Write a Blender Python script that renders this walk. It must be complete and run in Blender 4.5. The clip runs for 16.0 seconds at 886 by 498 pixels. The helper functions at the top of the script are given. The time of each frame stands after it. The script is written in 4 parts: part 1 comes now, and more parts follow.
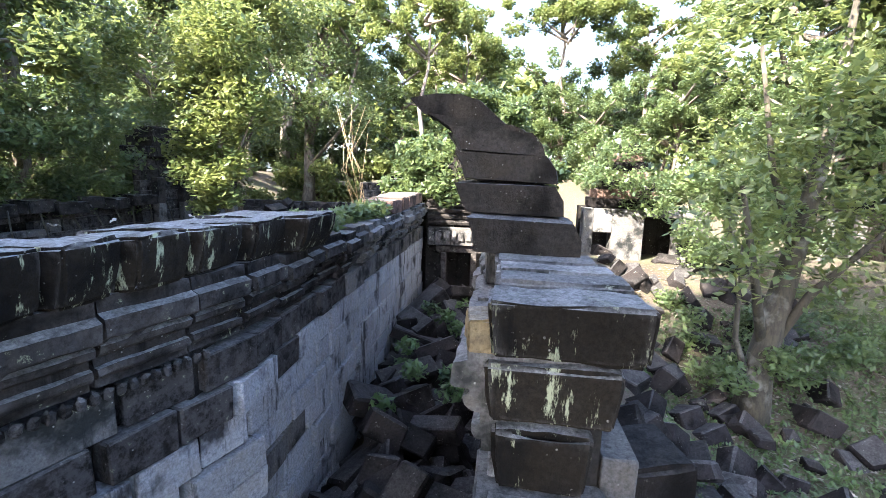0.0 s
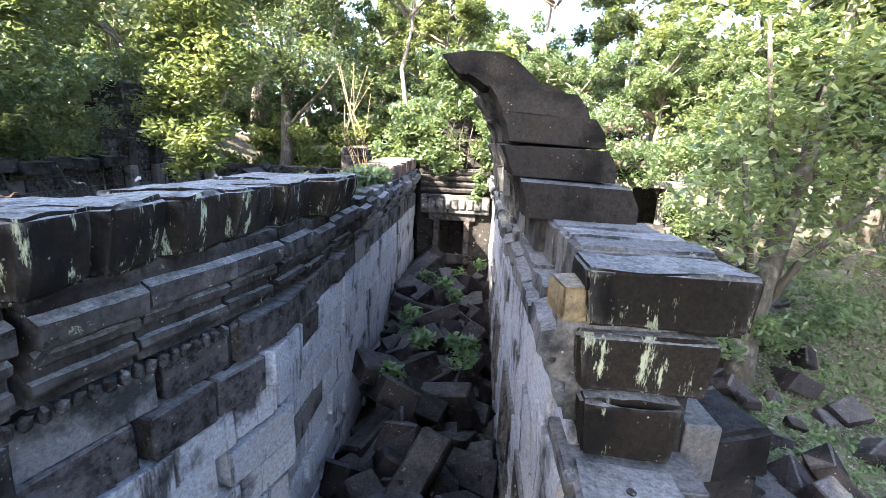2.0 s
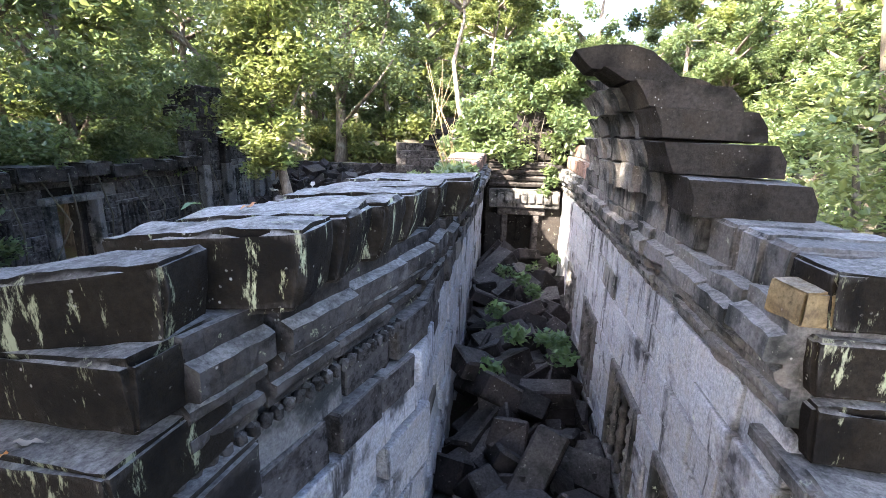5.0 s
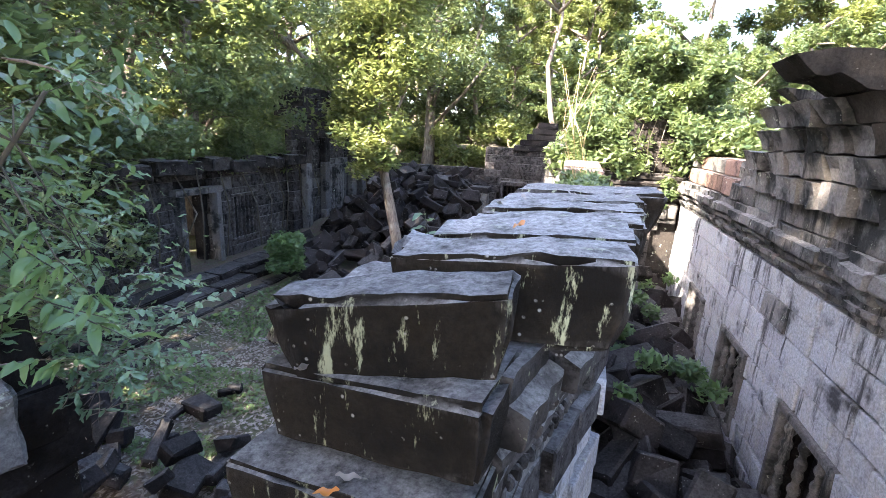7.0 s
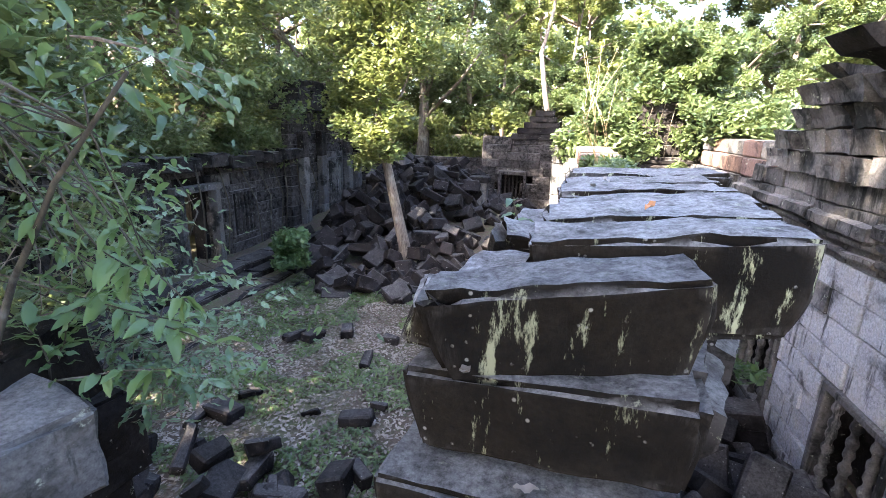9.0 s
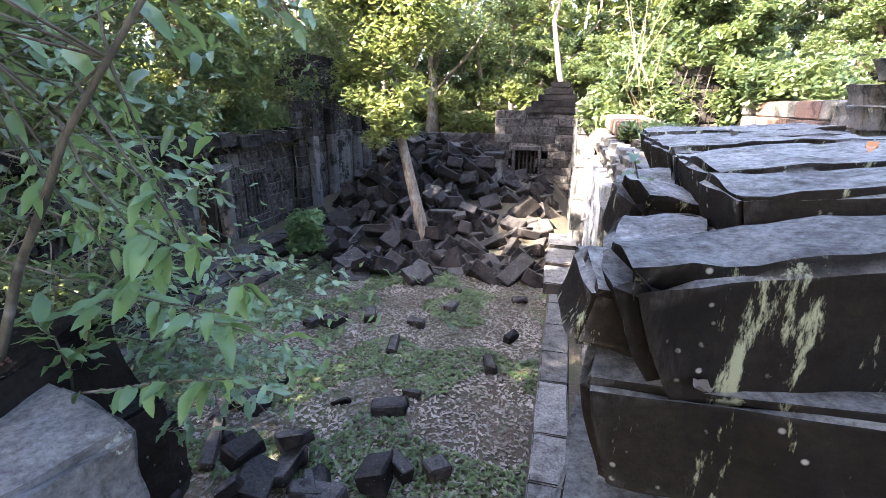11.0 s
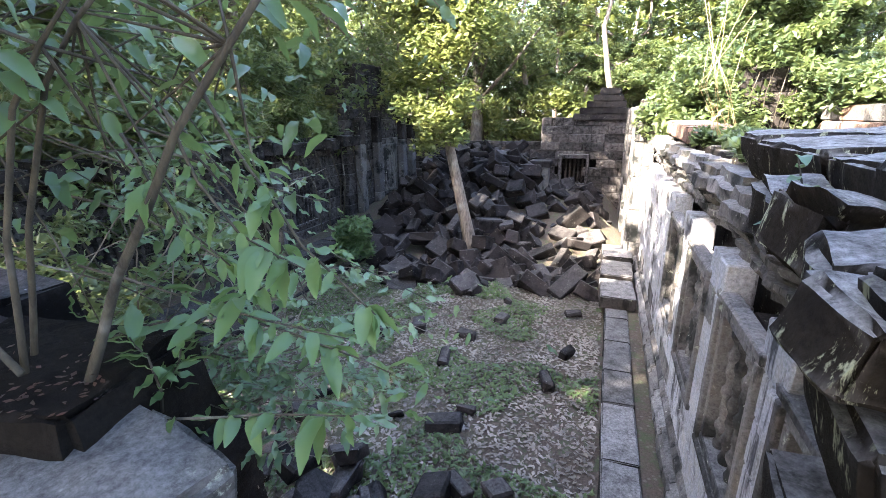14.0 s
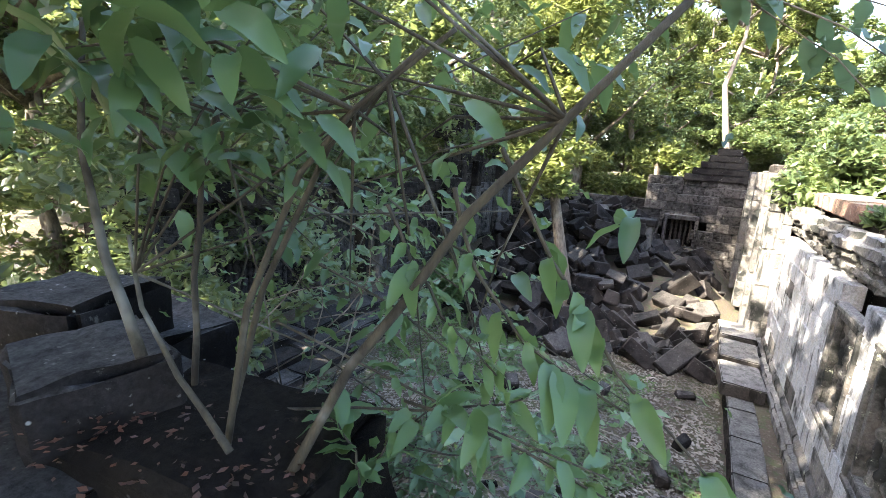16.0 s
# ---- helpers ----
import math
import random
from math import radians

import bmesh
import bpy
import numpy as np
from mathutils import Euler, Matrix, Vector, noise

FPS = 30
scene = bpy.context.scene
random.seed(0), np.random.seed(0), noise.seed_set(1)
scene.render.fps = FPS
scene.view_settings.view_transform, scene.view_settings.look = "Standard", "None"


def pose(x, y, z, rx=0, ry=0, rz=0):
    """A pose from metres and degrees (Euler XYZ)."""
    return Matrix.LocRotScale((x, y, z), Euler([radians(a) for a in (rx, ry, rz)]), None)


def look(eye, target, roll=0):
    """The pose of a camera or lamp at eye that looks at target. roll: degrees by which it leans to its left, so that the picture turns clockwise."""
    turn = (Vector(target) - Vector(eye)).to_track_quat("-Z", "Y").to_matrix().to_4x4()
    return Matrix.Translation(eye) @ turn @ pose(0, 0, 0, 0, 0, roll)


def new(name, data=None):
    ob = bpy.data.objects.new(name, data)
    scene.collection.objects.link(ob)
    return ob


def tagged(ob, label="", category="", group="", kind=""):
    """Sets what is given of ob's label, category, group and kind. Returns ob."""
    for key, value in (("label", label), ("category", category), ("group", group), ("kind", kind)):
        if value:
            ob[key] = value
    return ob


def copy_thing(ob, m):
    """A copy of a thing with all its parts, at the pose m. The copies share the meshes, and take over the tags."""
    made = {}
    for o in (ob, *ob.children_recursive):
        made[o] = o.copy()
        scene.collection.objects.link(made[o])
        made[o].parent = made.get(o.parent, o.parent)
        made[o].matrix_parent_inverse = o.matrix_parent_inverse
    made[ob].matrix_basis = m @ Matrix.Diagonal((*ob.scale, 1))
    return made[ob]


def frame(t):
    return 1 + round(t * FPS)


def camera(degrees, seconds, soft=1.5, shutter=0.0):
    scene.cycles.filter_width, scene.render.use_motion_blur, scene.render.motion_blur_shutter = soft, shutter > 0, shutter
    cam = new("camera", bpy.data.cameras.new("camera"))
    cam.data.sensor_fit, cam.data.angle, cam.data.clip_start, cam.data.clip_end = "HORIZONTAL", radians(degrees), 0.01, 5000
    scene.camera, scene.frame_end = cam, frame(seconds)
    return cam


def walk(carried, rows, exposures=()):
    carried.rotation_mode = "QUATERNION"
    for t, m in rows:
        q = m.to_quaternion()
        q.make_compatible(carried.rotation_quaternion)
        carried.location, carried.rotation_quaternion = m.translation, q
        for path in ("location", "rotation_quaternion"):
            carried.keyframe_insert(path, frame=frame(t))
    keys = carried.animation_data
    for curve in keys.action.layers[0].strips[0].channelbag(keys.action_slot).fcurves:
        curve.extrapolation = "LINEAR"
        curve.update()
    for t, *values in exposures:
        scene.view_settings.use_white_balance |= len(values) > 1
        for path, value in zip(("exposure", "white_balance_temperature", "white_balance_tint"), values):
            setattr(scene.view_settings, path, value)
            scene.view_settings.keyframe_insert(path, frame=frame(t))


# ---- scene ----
PATH = [
    (0, (0.026, -0.029, 5.185), (-0.465, 3.886, 4.527), 1.55),
    (0.5, (-0.172, -0.043, 5.168), (-0.604, 3.862, 4.415), 2.44),
    (1, (-0.332, 0.025, 5.122), (-0.712, 3.912, 4.261), 3.35),
    (1.5, (-0.469, 0.030, 5.125), (-0.761, 3.915, 4.219), 3.03),
    (2, (-0.636, 0.045, 5.111), (-0.864, 3.931, 4.190), 2.78),
    (2.5, (-0.829, -0.024, 5.135), (-1.009, 3.862, 4.203), 1.97),
    (3, (-1.013, -0.086, 5.131), (-1.242, 3.793, 4.183), 1.89),
    (5.5, (-1.941, -0.030, 5.145), (-2.656, 3.772, 4.128), 2.20),
    (6, (-2.309, -0.001, 5.146), (-3.247, 3.748, 4.117), 3.77),
    (6.5, (-2.616, -0.022, 5.137), (-3.642, 3.707, 4.116), 3.78),
    (7, (-2.814, -0.017, 5.152), (-3.889, 3.707, 4.164), 2.75),
    (7.5, (-3.003, 0.012, 5.128), (-4.103, 3.740, 4.184), 2.48),
    (8, (-3.148, 0.058, 5.057), (-4.215, 3.793, 4.103), 2.17),
    (8.5, (-3.344, -0.034, 5.048), (-4.344, 3.707, 4.044), 2.14),
    (9, (-3.484, -0.027, 5.064), (-4.447, 3.710, 4.012), 1.32),
    (9.5, (-3.658, -0.003, 5.055), (-4.593, 3.722, 3.938), 0.89),
    (12, (-4.299, 0.487, 4.782), (-5.309, 4.142, 3.529), -0.61),
    (12.5, (-4.386, 0.476, 4.795), (-5.354, 4.136, 3.524), -1.00),
    (13, (-4.451, 0.474, 4.794), (-5.435, 4.136, 3.540), -1.37),
    (13.5, (-4.515, 0.483, 4.795), (-5.591, 4.129, 3.569), -1.44),
    (14, (-4.521, 0.482, 4.814), (-5.810, 4.088, 3.670), -0.53),
    (14.5, (-4.602, 0.427, 4.841), (-6.149, 3.968, 3.818), 0.36),
    (15, (-4.874, 0.538, 4.846), (-6.628, 4.009, 3.910), 0.52),
    (15.5, (-5.103, 0.531, 4.867), (-6.969, 3.954, 3.973), 2.38),
    (16, (-5.263, 0.518, 4.915), (-7.187, 3.928, 4.097), 3.60),
]
cam = camera(88.8, 16.0, 0.5)
walk(cam, [(t, look(eye, target, roll)) for t, eye, target, roll in PATH], [(0, 3.52, 5900, 17), (1.5, 3.76, 5950, 17), (5, 3.92, 6200, 19), (9, 4.02, 6250, 22), (13.5, 4.12, 6200, 21), (16, 3.82, 6350, 14)])

# ---- world, sun, exposure ----
SUN_ELEVATION, SUN_AZIMUTH = 38.0, -142.0   # azimuth clockwise from +y
sky_world = bpy.data.worlds.new("sky")
scene.world = sky_world
sky_world.use_nodes = True
wn = sky_world.node_tree
sky = wn.nodes.new("ShaderNodeTexSky")
sky.sky_type, sky.sun_disc = "NISHITA", False
sky.sun_elevation, sky.sun_rotation = radians(SUN_ELEVATION), radians(SUN_AZIMUTH)
sky.dust_density = 3.0
wn.links.new(sky.outputs[0], wn.nodes["Background"].inputs[0])
wn.nodes["Background"].inputs[1].default_value = 0.12
sun = new("sun", bpy.data.lights.new("sun", "SUN"))
sun.data.energy, sun.data.angle, sun.data.color = 4.4, radians(0.6), (1.0, 0.88, 0.68)
_se, _sa = radians(SUN_ELEVATION), radians(SUN_AZIMUTH)
sun.matrix_world = look((0, 0, 0), (-math.sin(_sa) * math.cos(_se), -math.cos(_sa) * math.cos(_se), -math.sin(_se)))


# ---- materials ----
def material(name):
    m = bpy.data.materials.new(name)
    m.use_nodes = True
    return m, m.node_tree.nodes, m.node_tree.links, m.node_tree.nodes["Principled BSDF"]


def noise_node(nodes, links, vec, scale, detail=6.0, rough=0.6):
    n = nodes.new("ShaderNodeTexNoise")
    n.inputs["Scale"].default_value, n.inputs["Detail"].default_value, n.inputs["Roughness"].default_value = scale, detail, rough
    links.new(vec, n.inputs["Vector"])
    return n.outputs["Fac"]


def ramp(nodes, links, fac, a, b, lo=0.0, hi=1.0):
    n = nodes.new("ShaderNodeMapRange")
    n.inputs["From Min"].default_value, n.inputs["From Max"].default_value = a, b
    n.inputs["To Min"].default_value, n.inputs["To Max"].default_value = lo, hi
    links.new(fac, n.inputs["Value"])
    return n.outputs["Result"]


def mixed(nodes, links, fac, a, b, blend="MIX"):
    n = nodes.new("ShaderNodeMix")
    n.data_type, n.blend_type = "RGBA", blend
    for socket, v in ((n.inputs[0], fac), (n.inputs[6], a), (n.inputs[7], b)):
        if isinstance(v, (int, float)):
            socket.default_value = v
        elif isinstance(v, tuple):
            socket.default_value = (*v, 1)
        else:
            links.new(v, socket)
    return n.outputs[2]


def scaled(nodes, links, vec, s):
    n = nodes.new("ShaderNodeVectorMath")
    n.operation = "MULTIPLY"
    n.inputs[1].default_value = s
    links.new(vec, n.inputs[0])
    return n.outputs[0]


def stone(name, base, dark, lichen=(0.42, 0.46, 0.36), stain=0.5, streak=0.4, spots=0.3, bump=0.6, vary=0.35, lichen_at=0.62, drip=(1, 1, 1), pale_top=0.5, wear=0.0):
    """Weathered sandstone: grain, black stains, rain streaks, pale lichen and white specks."""
    m, nodes, links, bsdf = material(name)
    pos = nodes.new("ShaderNodeNewGeometry").outputs["Position"]
    rnd = nodes.new("ShaderNodeObjectInfo").outputs["Random"]
    grain = noise_node(nodes, links, pos, 30, 10, 0.8)
    big = noise_node(nodes, links, pos, 1.6, 5, 0.6)
    mid = noise_node(nodes, links, pos, 5.5, 6, 0.65)
    run = noise_node(nodes, links, scaled(nodes, links, pos, (4, 4, 0.5)), 1.0, 7, 0.7)
    col = mixed(nodes, links, ramp(nodes, links, grain, 0.3, 0.7), tuple(c * 0.35 for c in base), tuple(min(1, c * 1.6) for c in base))
    warm = mixed(nodes, links, ramp(nodes, links, mid, 0.45, 0.7, 0, 0.45), col, (base[0] * 1.1, base[1] * 0.95, base[2] * 0.72))
    stained = mixed(nodes, links, ramp(nodes, links, big, 0.66 - 0.3 * stain, 0.78 - 0.3 * stain, 0, 0.9), warm, dark)
    stained = mixed(nodes, links, ramp(nodes, links, run, 0.66 - 0.25 * streak, 0.74 - 0.25 * streak, 0, 0.85), stained, dark)
    lich = noise_node(nodes, links, scaled(nodes, links, pos, drip), 7.0, 7, 0.75)
    stained = mixed(nodes, links, ramp(nodes, links, lich, lichen_at, lichen_at + 0.06, 0, 0.8), stained, lichen)
    vor = nodes.new("ShaderNodeTexVoronoi")
    vor.inputs["Scale"].default_value = 21
    links.new(pos, vor.inputs["Vector"])
    near_speck = ramp(nodes, links, vor.outputs["Distance"], 0.1, 0.2, spots, 0.0)
    gate = ramp(nodes, links, mid, 0.56, 0.62)
    mul = nodes.new("ShaderNodeMath")
    mul.operation = "MULTIPLY"
    links.new(near_speck, mul.inputs[0]), links.new(gate, mul.inputs[1])
    stained = mixed(nodes, links, mul.outputs[0], stained, (0.5, 0.5, 0.46))
    # Upward faces mixed towards pale grey: weathering plus painted light from above.
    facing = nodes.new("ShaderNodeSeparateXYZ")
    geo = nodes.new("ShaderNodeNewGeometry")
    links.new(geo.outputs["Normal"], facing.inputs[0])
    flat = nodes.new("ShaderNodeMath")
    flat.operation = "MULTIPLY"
    links.new(ramp(nodes, links, facing.outputs["Z"], 0.6, 0.9, 0, pale_top), flat.inputs[0])
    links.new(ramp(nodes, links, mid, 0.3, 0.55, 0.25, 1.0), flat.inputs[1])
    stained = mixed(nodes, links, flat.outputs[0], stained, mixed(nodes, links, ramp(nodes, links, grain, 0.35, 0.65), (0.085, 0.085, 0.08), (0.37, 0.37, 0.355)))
    worn = nodes.new("ShaderNodeMath")
    worn.operation = "MULTIPLY"
    links.new(ramp(nodes, links, geo.outputs["Pointiness"], 0.53, 0.6, 0, wear), worn.inputs[0])
    links.new(ramp(nodes, links, lich, 0.42, 0.55), worn.inputs[1])
    stained = mixed(nodes, links, worn.outputs[0], stained, tuple(min(0.42, c * 2.2 + 0.08) for c in base))
    each = ramp(nodes, links, rnd, 0, 1, 1 - vary, 1 + vary)
    hsv = nodes.new("ShaderNodeHueSaturation")
    links.new(stained, hsv.inputs["Color"]), links.new(each, hsv.inputs["Value"])
    links.new(hsv.outputs[0], bsdf.inputs["Base Color"])
    bsdf.inputs["Roughness"].default_value = 0.9
    bsdf.inputs["Specular IOR Level"].default_value = 0.1
    height = mixed(nodes, links, 0.5, grain, mid)
    b = nodes.new("ShaderNodeBump")
    b.inputs["Strength"].default_value, b.inputs["Distance"].default_value = bump * 1.4, 0.05
    links.new(height, b.inputs["Height"]), links.new(b.outputs[0], bsdf.inputs["Normal"])
    return m


def leaf_material(name, a, b, glow=0.45):
    m, nodes, links, bsdf = material(name)
    pos = nodes.new("ShaderNodeNewGeometry")
    isl = pos.outputs["Random Per Island"]
    # Clump noise paints sunlit and shaded patches into the leaf colour.
    big = noise_node(nodes, links, pos.outputs["Position"], 0.9, 4)
    fac = nodes.new("ShaderNodeMath")
    fac.operation = "ADD"
    links.new(ramp(nodes, links, isl, 0, 1, 0, 0.45), fac.inputs[0]), links.new(ramp(nodes, links, big, 0.4, 0.62, 0, 0.55), fac.inputs[1])
    col = mixed(nodes, links, fac.outputs[0], a, b)
    links.new(col, bsdf.inputs["Base Color"])
    bsdf.inputs["Roughness"].default_value, bsdf.inputs["Specular IOR Level"].default_value = 0.38, 0.55
    tr = nodes.new("ShaderNodeBsdfTranslucent")
    links.new(mixed(nodes, links, 0.35, col, (0.33, 0.38, 0.1)), tr.inputs["Color"])
    mx = nodes.new("ShaderNodeMixShader")
    mx.inputs[0].default_value = glow
    links.new(bsdf.outputs[0], mx.inputs[1]), links.new(tr.outputs[0], mx.inputs[2])
    links.new(mx.outputs[0], nodes["Material Output"].inputs["Surface"])
    return m


def bark(name, base, dark):
    m, nodes, links, bsdf = material(name)
    pos = nodes.new("ShaderNodeNewGeometry").outputs["Position"]
    f = noise_node(nodes, links, scaled(nodes, links, pos, (9, 9, 2)), 1.5, 7, 0.7)
    g = noise_node(nodes, links, pos, 2.2, 4)
    col = mixed(nodes, links, ramp(nodes, links, f, 0.35, 0.65), dark, base)
    col = mixed(nodes, links, ramp(nodes, links, g, 0.55, 0.7, 0, 0.5), col, (0.3, 0.3, 0.26))
    links.new(col, bsdf.inputs["Base Color"])
    bsdf.inputs["Roughness"].default_value = 0.9
    b = nodes.new("ShaderNodeBump")
    b.inputs["Strength"].default_value, b.inputs["Distance"].default_value = 0.6, 0.03
    links.new(f, b.inputs["Height"]), links.new(b.outputs[0], bsdf.inputs["Normal"])
    return m


def ground_material():
    m, nodes, links, bsdf = material("leaf_littered_earth")
    pos = nodes.new("ShaderNodeNewGeometry").outputs["Position"]
    n1, n2, n3 = noise_node(nodes, links, pos, 0.55, 5), noise_node(nodes, links, pos, 5, 8, 0.7), noise_node(nodes, links, pos, 30, 8, 0.8)
    col = mixed(nodes, links, ramp(nodes, links, n3, 0.3, 0.7), (0.035, 0.026, 0.018), (0.13, 0.1, 0.072))
    col = mixed(nodes, links, ramp(nodes, links, n2, 0.5, 0.62, 0, 0.7), col, (0.055, 0.085, 0.03))
    col = mixed(nodes, links, ramp(nodes, links, n1, 0.5, 0.65, 0, 0.5), col, (0.09, 0.12, 0.045))
    vor = nodes.new("ShaderNodeTexVoronoi")
    vor.inputs["Scale"].default_value = 11
    links.new(pos, vor.inputs["Vector"])
    col = mixed(nodes, links, ramp(nodes, links, vor.outputs["Distance"], 0.2, 0.3, 0.2, 0), col, (0.3, 0.28, 0.22))
    links.new(col, bsdf.inputs["Base Color"])
    bsdf.inputs["Roughness"].default_value = 0.95
    b = nodes.new("ShaderNodeBump")
    b.inputs["Strength"].default_value, b.inputs["Distance"].default_value = 0.8, 0.05
    links.new(n3, b.inputs["Height"]), links.new(b.outputs[0], bsdf.inputs["Normal"])
    return m


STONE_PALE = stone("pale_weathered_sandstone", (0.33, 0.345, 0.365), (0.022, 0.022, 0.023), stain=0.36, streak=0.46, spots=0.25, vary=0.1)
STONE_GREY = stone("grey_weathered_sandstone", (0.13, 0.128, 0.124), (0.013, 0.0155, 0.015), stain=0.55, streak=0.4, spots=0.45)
# Blackened stone; on wall_5 and wall_6 the dark tone also carries painted shade.
STONE_DARK = stone("blackened_sandstone", (0.033, 0.03, 0.028), (0.007, 0.0065, 0.006), lichen=(0.28, 0.31, 0.2), stain=0.65, streak=0.5, spots=0.4, pale_top=0.7, wear=0.3)
STONE_RUBBLE = stone("rubble_sandstone", (0.024, 0.0215, 0.021), (0.005, 0.0045, 0.004), lichen=(0.13, 0.13, 0.11), pale_top=0.2, stain=0.6, streak=0.1, spots=0.6, vary=0.5)
STONE_END = stone("lichened_block_end", (0.015, 0.0125, 0.0095), (0.005, 0.0045, 0.004), lichen=(0.36, 0.385, 0.25), stain=0.5, streak=0.25, spots=0.55, lichen_at=0.57, drip=(1.3, 1.3, 0.3), pale_top=0.95, wear=0.8)
STONE_BROWN = stone("soot_dark_vault_stone", (0.036, 0.032, 0.028), (0.008, 0.007, 0.006), lichen=(0.3, 0.33, 0.22), stain=0.5, streak=0.3, spots=0.4, lichen_at=0.64, pale_top=0.7)
STONE_RED = stone("reddish_laterite", (0.17, 0.115, 0.095), (0.03, 0.025, 0.022), stain=0.5, streak=0.4)
STONE_OCHRE = stone("ochre_lichened_stone", (0.2, 0.155, 0.085), (0.04, 0.034, 0.026), lichen=(0.3, 0.25, 0.13), stain=0.5, streak=0.3)
STONE_CORE = stone("wall_core_stone", (0.025, 0.023, 0.021), (0.008, 0.007, 0.007), stain=0.6, pale_top=0.1)
EARTH = ground_material()
BARK = bark("grey_bark", (0.2, 0.17, 0.13), (0.05, 0.04, 0.03))
BARK_PALE = bark("pale_bark", (0.26, 0.22, 0.18), (0.09, 0.07, 0.05))
BARK_GREEN = bark("young_brown_bark", (0.07, 0.06, 0.038), (0.022, 0.019, 0.013))
LEAF = leaf_material("forest_leaves", (0.024, 0.052, 0.03), (0.16, 0.22, 0.085), 0.44)
# Yellow and dark leaf sets carry sunlit and shaded tones in their colour.
LEAF_YELLOW = leaf_material("sunlit_yellow_leaves", (0.04, 0.078, 0.028), (0.23, 0.26, 0.085), 0.42)
LEAF_DARK = leaf_material("dark_leaves", (0.02, 0.046, 0.026), (0.15, 0.2, 0.085), 0.42)
LEAF_BUSH = leaf_material("glossy_bush_leaves", (0.024, 0.07, 0.034), (0.12, 0.21, 0.07), 0.4)
GRASS = leaf_material("short_grass", (0.045, 0.085, 0.03), (0.1, 0.15, 0.05), 0.3)
DRY = leaf_material("dry_leaf_litter", (0.05, 0.036, 0.025), (0.34, 0.3, 0.25), 0.1)
DRY_GRASS = leaf_material("dry_stalks", (0.3, 0.22, 0.12), (0.45, 0.35, 0.2), 0.3)
ORANGE = leaf_material("orange_dead_leaf", (0.45, 0.14, 0.02), (0.5, 0.2, 0.04), 0.2)
OLD_WOOD = bark("old_grey_planks", (0.2, 0.17, 0.14), (0.08, 0.065, 0.05))


# ---- mesh helpers ----
def mesh_of(name, verts, faces, mat, smooth=False):
    me = bpy.data.meshes.new(name)
    me.from_pydata(verts, [], faces)
    me.materials.append(mat)
    if smooth:
        me.polygons.foreach_set("use_smooth", [True] * len(me.polygons))
    me.update()
    return me


def child(name, me, parent, m=None, label=""):
    ob = new(name, me)
    ob.parent = parent
    if m is not None:
        ob.matrix_basis = m
    return tagged(ob, label)


def thing(name, label, category, group="", kind="", at=(0, 0, 0)):
    ob = new(name)
    ob.empty_display_size = 0.1
    ob.location = at
    return tagged(ob, label, category, group, kind)


def chamfer_box(sx, sy, sz, ch, jit, rng):
    """A worn block of 44 triangles: verts and faces round the origin."""
    hx, hy, hz = sx / 2, sy / 2, sz / 2
    verts, ix = [], {}
    for i in (-1, 1):
        for j in (-1, 1):
            for k in (-1, 1):
                c = ch * rng.uniform(0.4, 1.6)
                d = [rng.uniform(-jit, jit) for _ in range(3)]
                for a in range(3):
                    v = [i * hx + d[0], j * hy + d[1], k * hz + d[2]]
                    for b, s in ((0, i), (1, j), (2, k)):
                        if b != a:
                            v[b] -= s * c
                    ix[i, j, k, a] = len(verts)
                    verts.append(tuple(v))
    faces = []
    for a in range(3):
        u, w = (a + 1) % 3, (a + 2) % 3
        for s in (-1, 1):
            q = []
            for su, sw in ((-1, -1), (1, -1), (1, 1), (-1, 1)):
                c = [0, 0, 0]
                c[a], c[u], c[w] = s, su, sw
                q.append(ix[c[0], c[1], c[2], a])
            faces.append(q if s > 0 else q[::-1])
    for a in range(3):
        u, w = (a + 1) % 3, (a + 2) % 3
        for su in (-1, 1):
            for sw in (-1, 1):
                q = []
                for s, ax in ((-1, u), (1, u), (1, w), (-1, w)):
                    c = [0, 0, 0]
                    c[a], c[u], c[w] = s, su, sw
                    q.append(ix[c[0], c[1], c[2], ax])
                faces.append(q if su * sw < 0 else q[::-1])
    for i in (-1, 1):
        for j in (-1, 1):
            for k in (-1, 1):
                q = [ix[i, j, k, 0], ix[i, j, k, 1], ix[i, j, k, 2]]
                faces.append(q if i * j * k > 0 else q[::-1])
    return verts, faces


_blocks = {}


def block(sx, sy, sz, mat, ch=0.02, jit=0.012, variants=3, rng=random):
    """A shared chamfered block mesh of about that size."""
    key = (round(sx, 2), round(sy, 2), round(sz, 2), mat.name, ch, jit, rng.randrange(variants))
    if key not in _blocks:
        r = random.Random(repr(key))
        _blocks[key] = mesh_of("block", *chamfer_box(sx, sy, sz, ch, jit, r), mat)
    return _blocks[key]


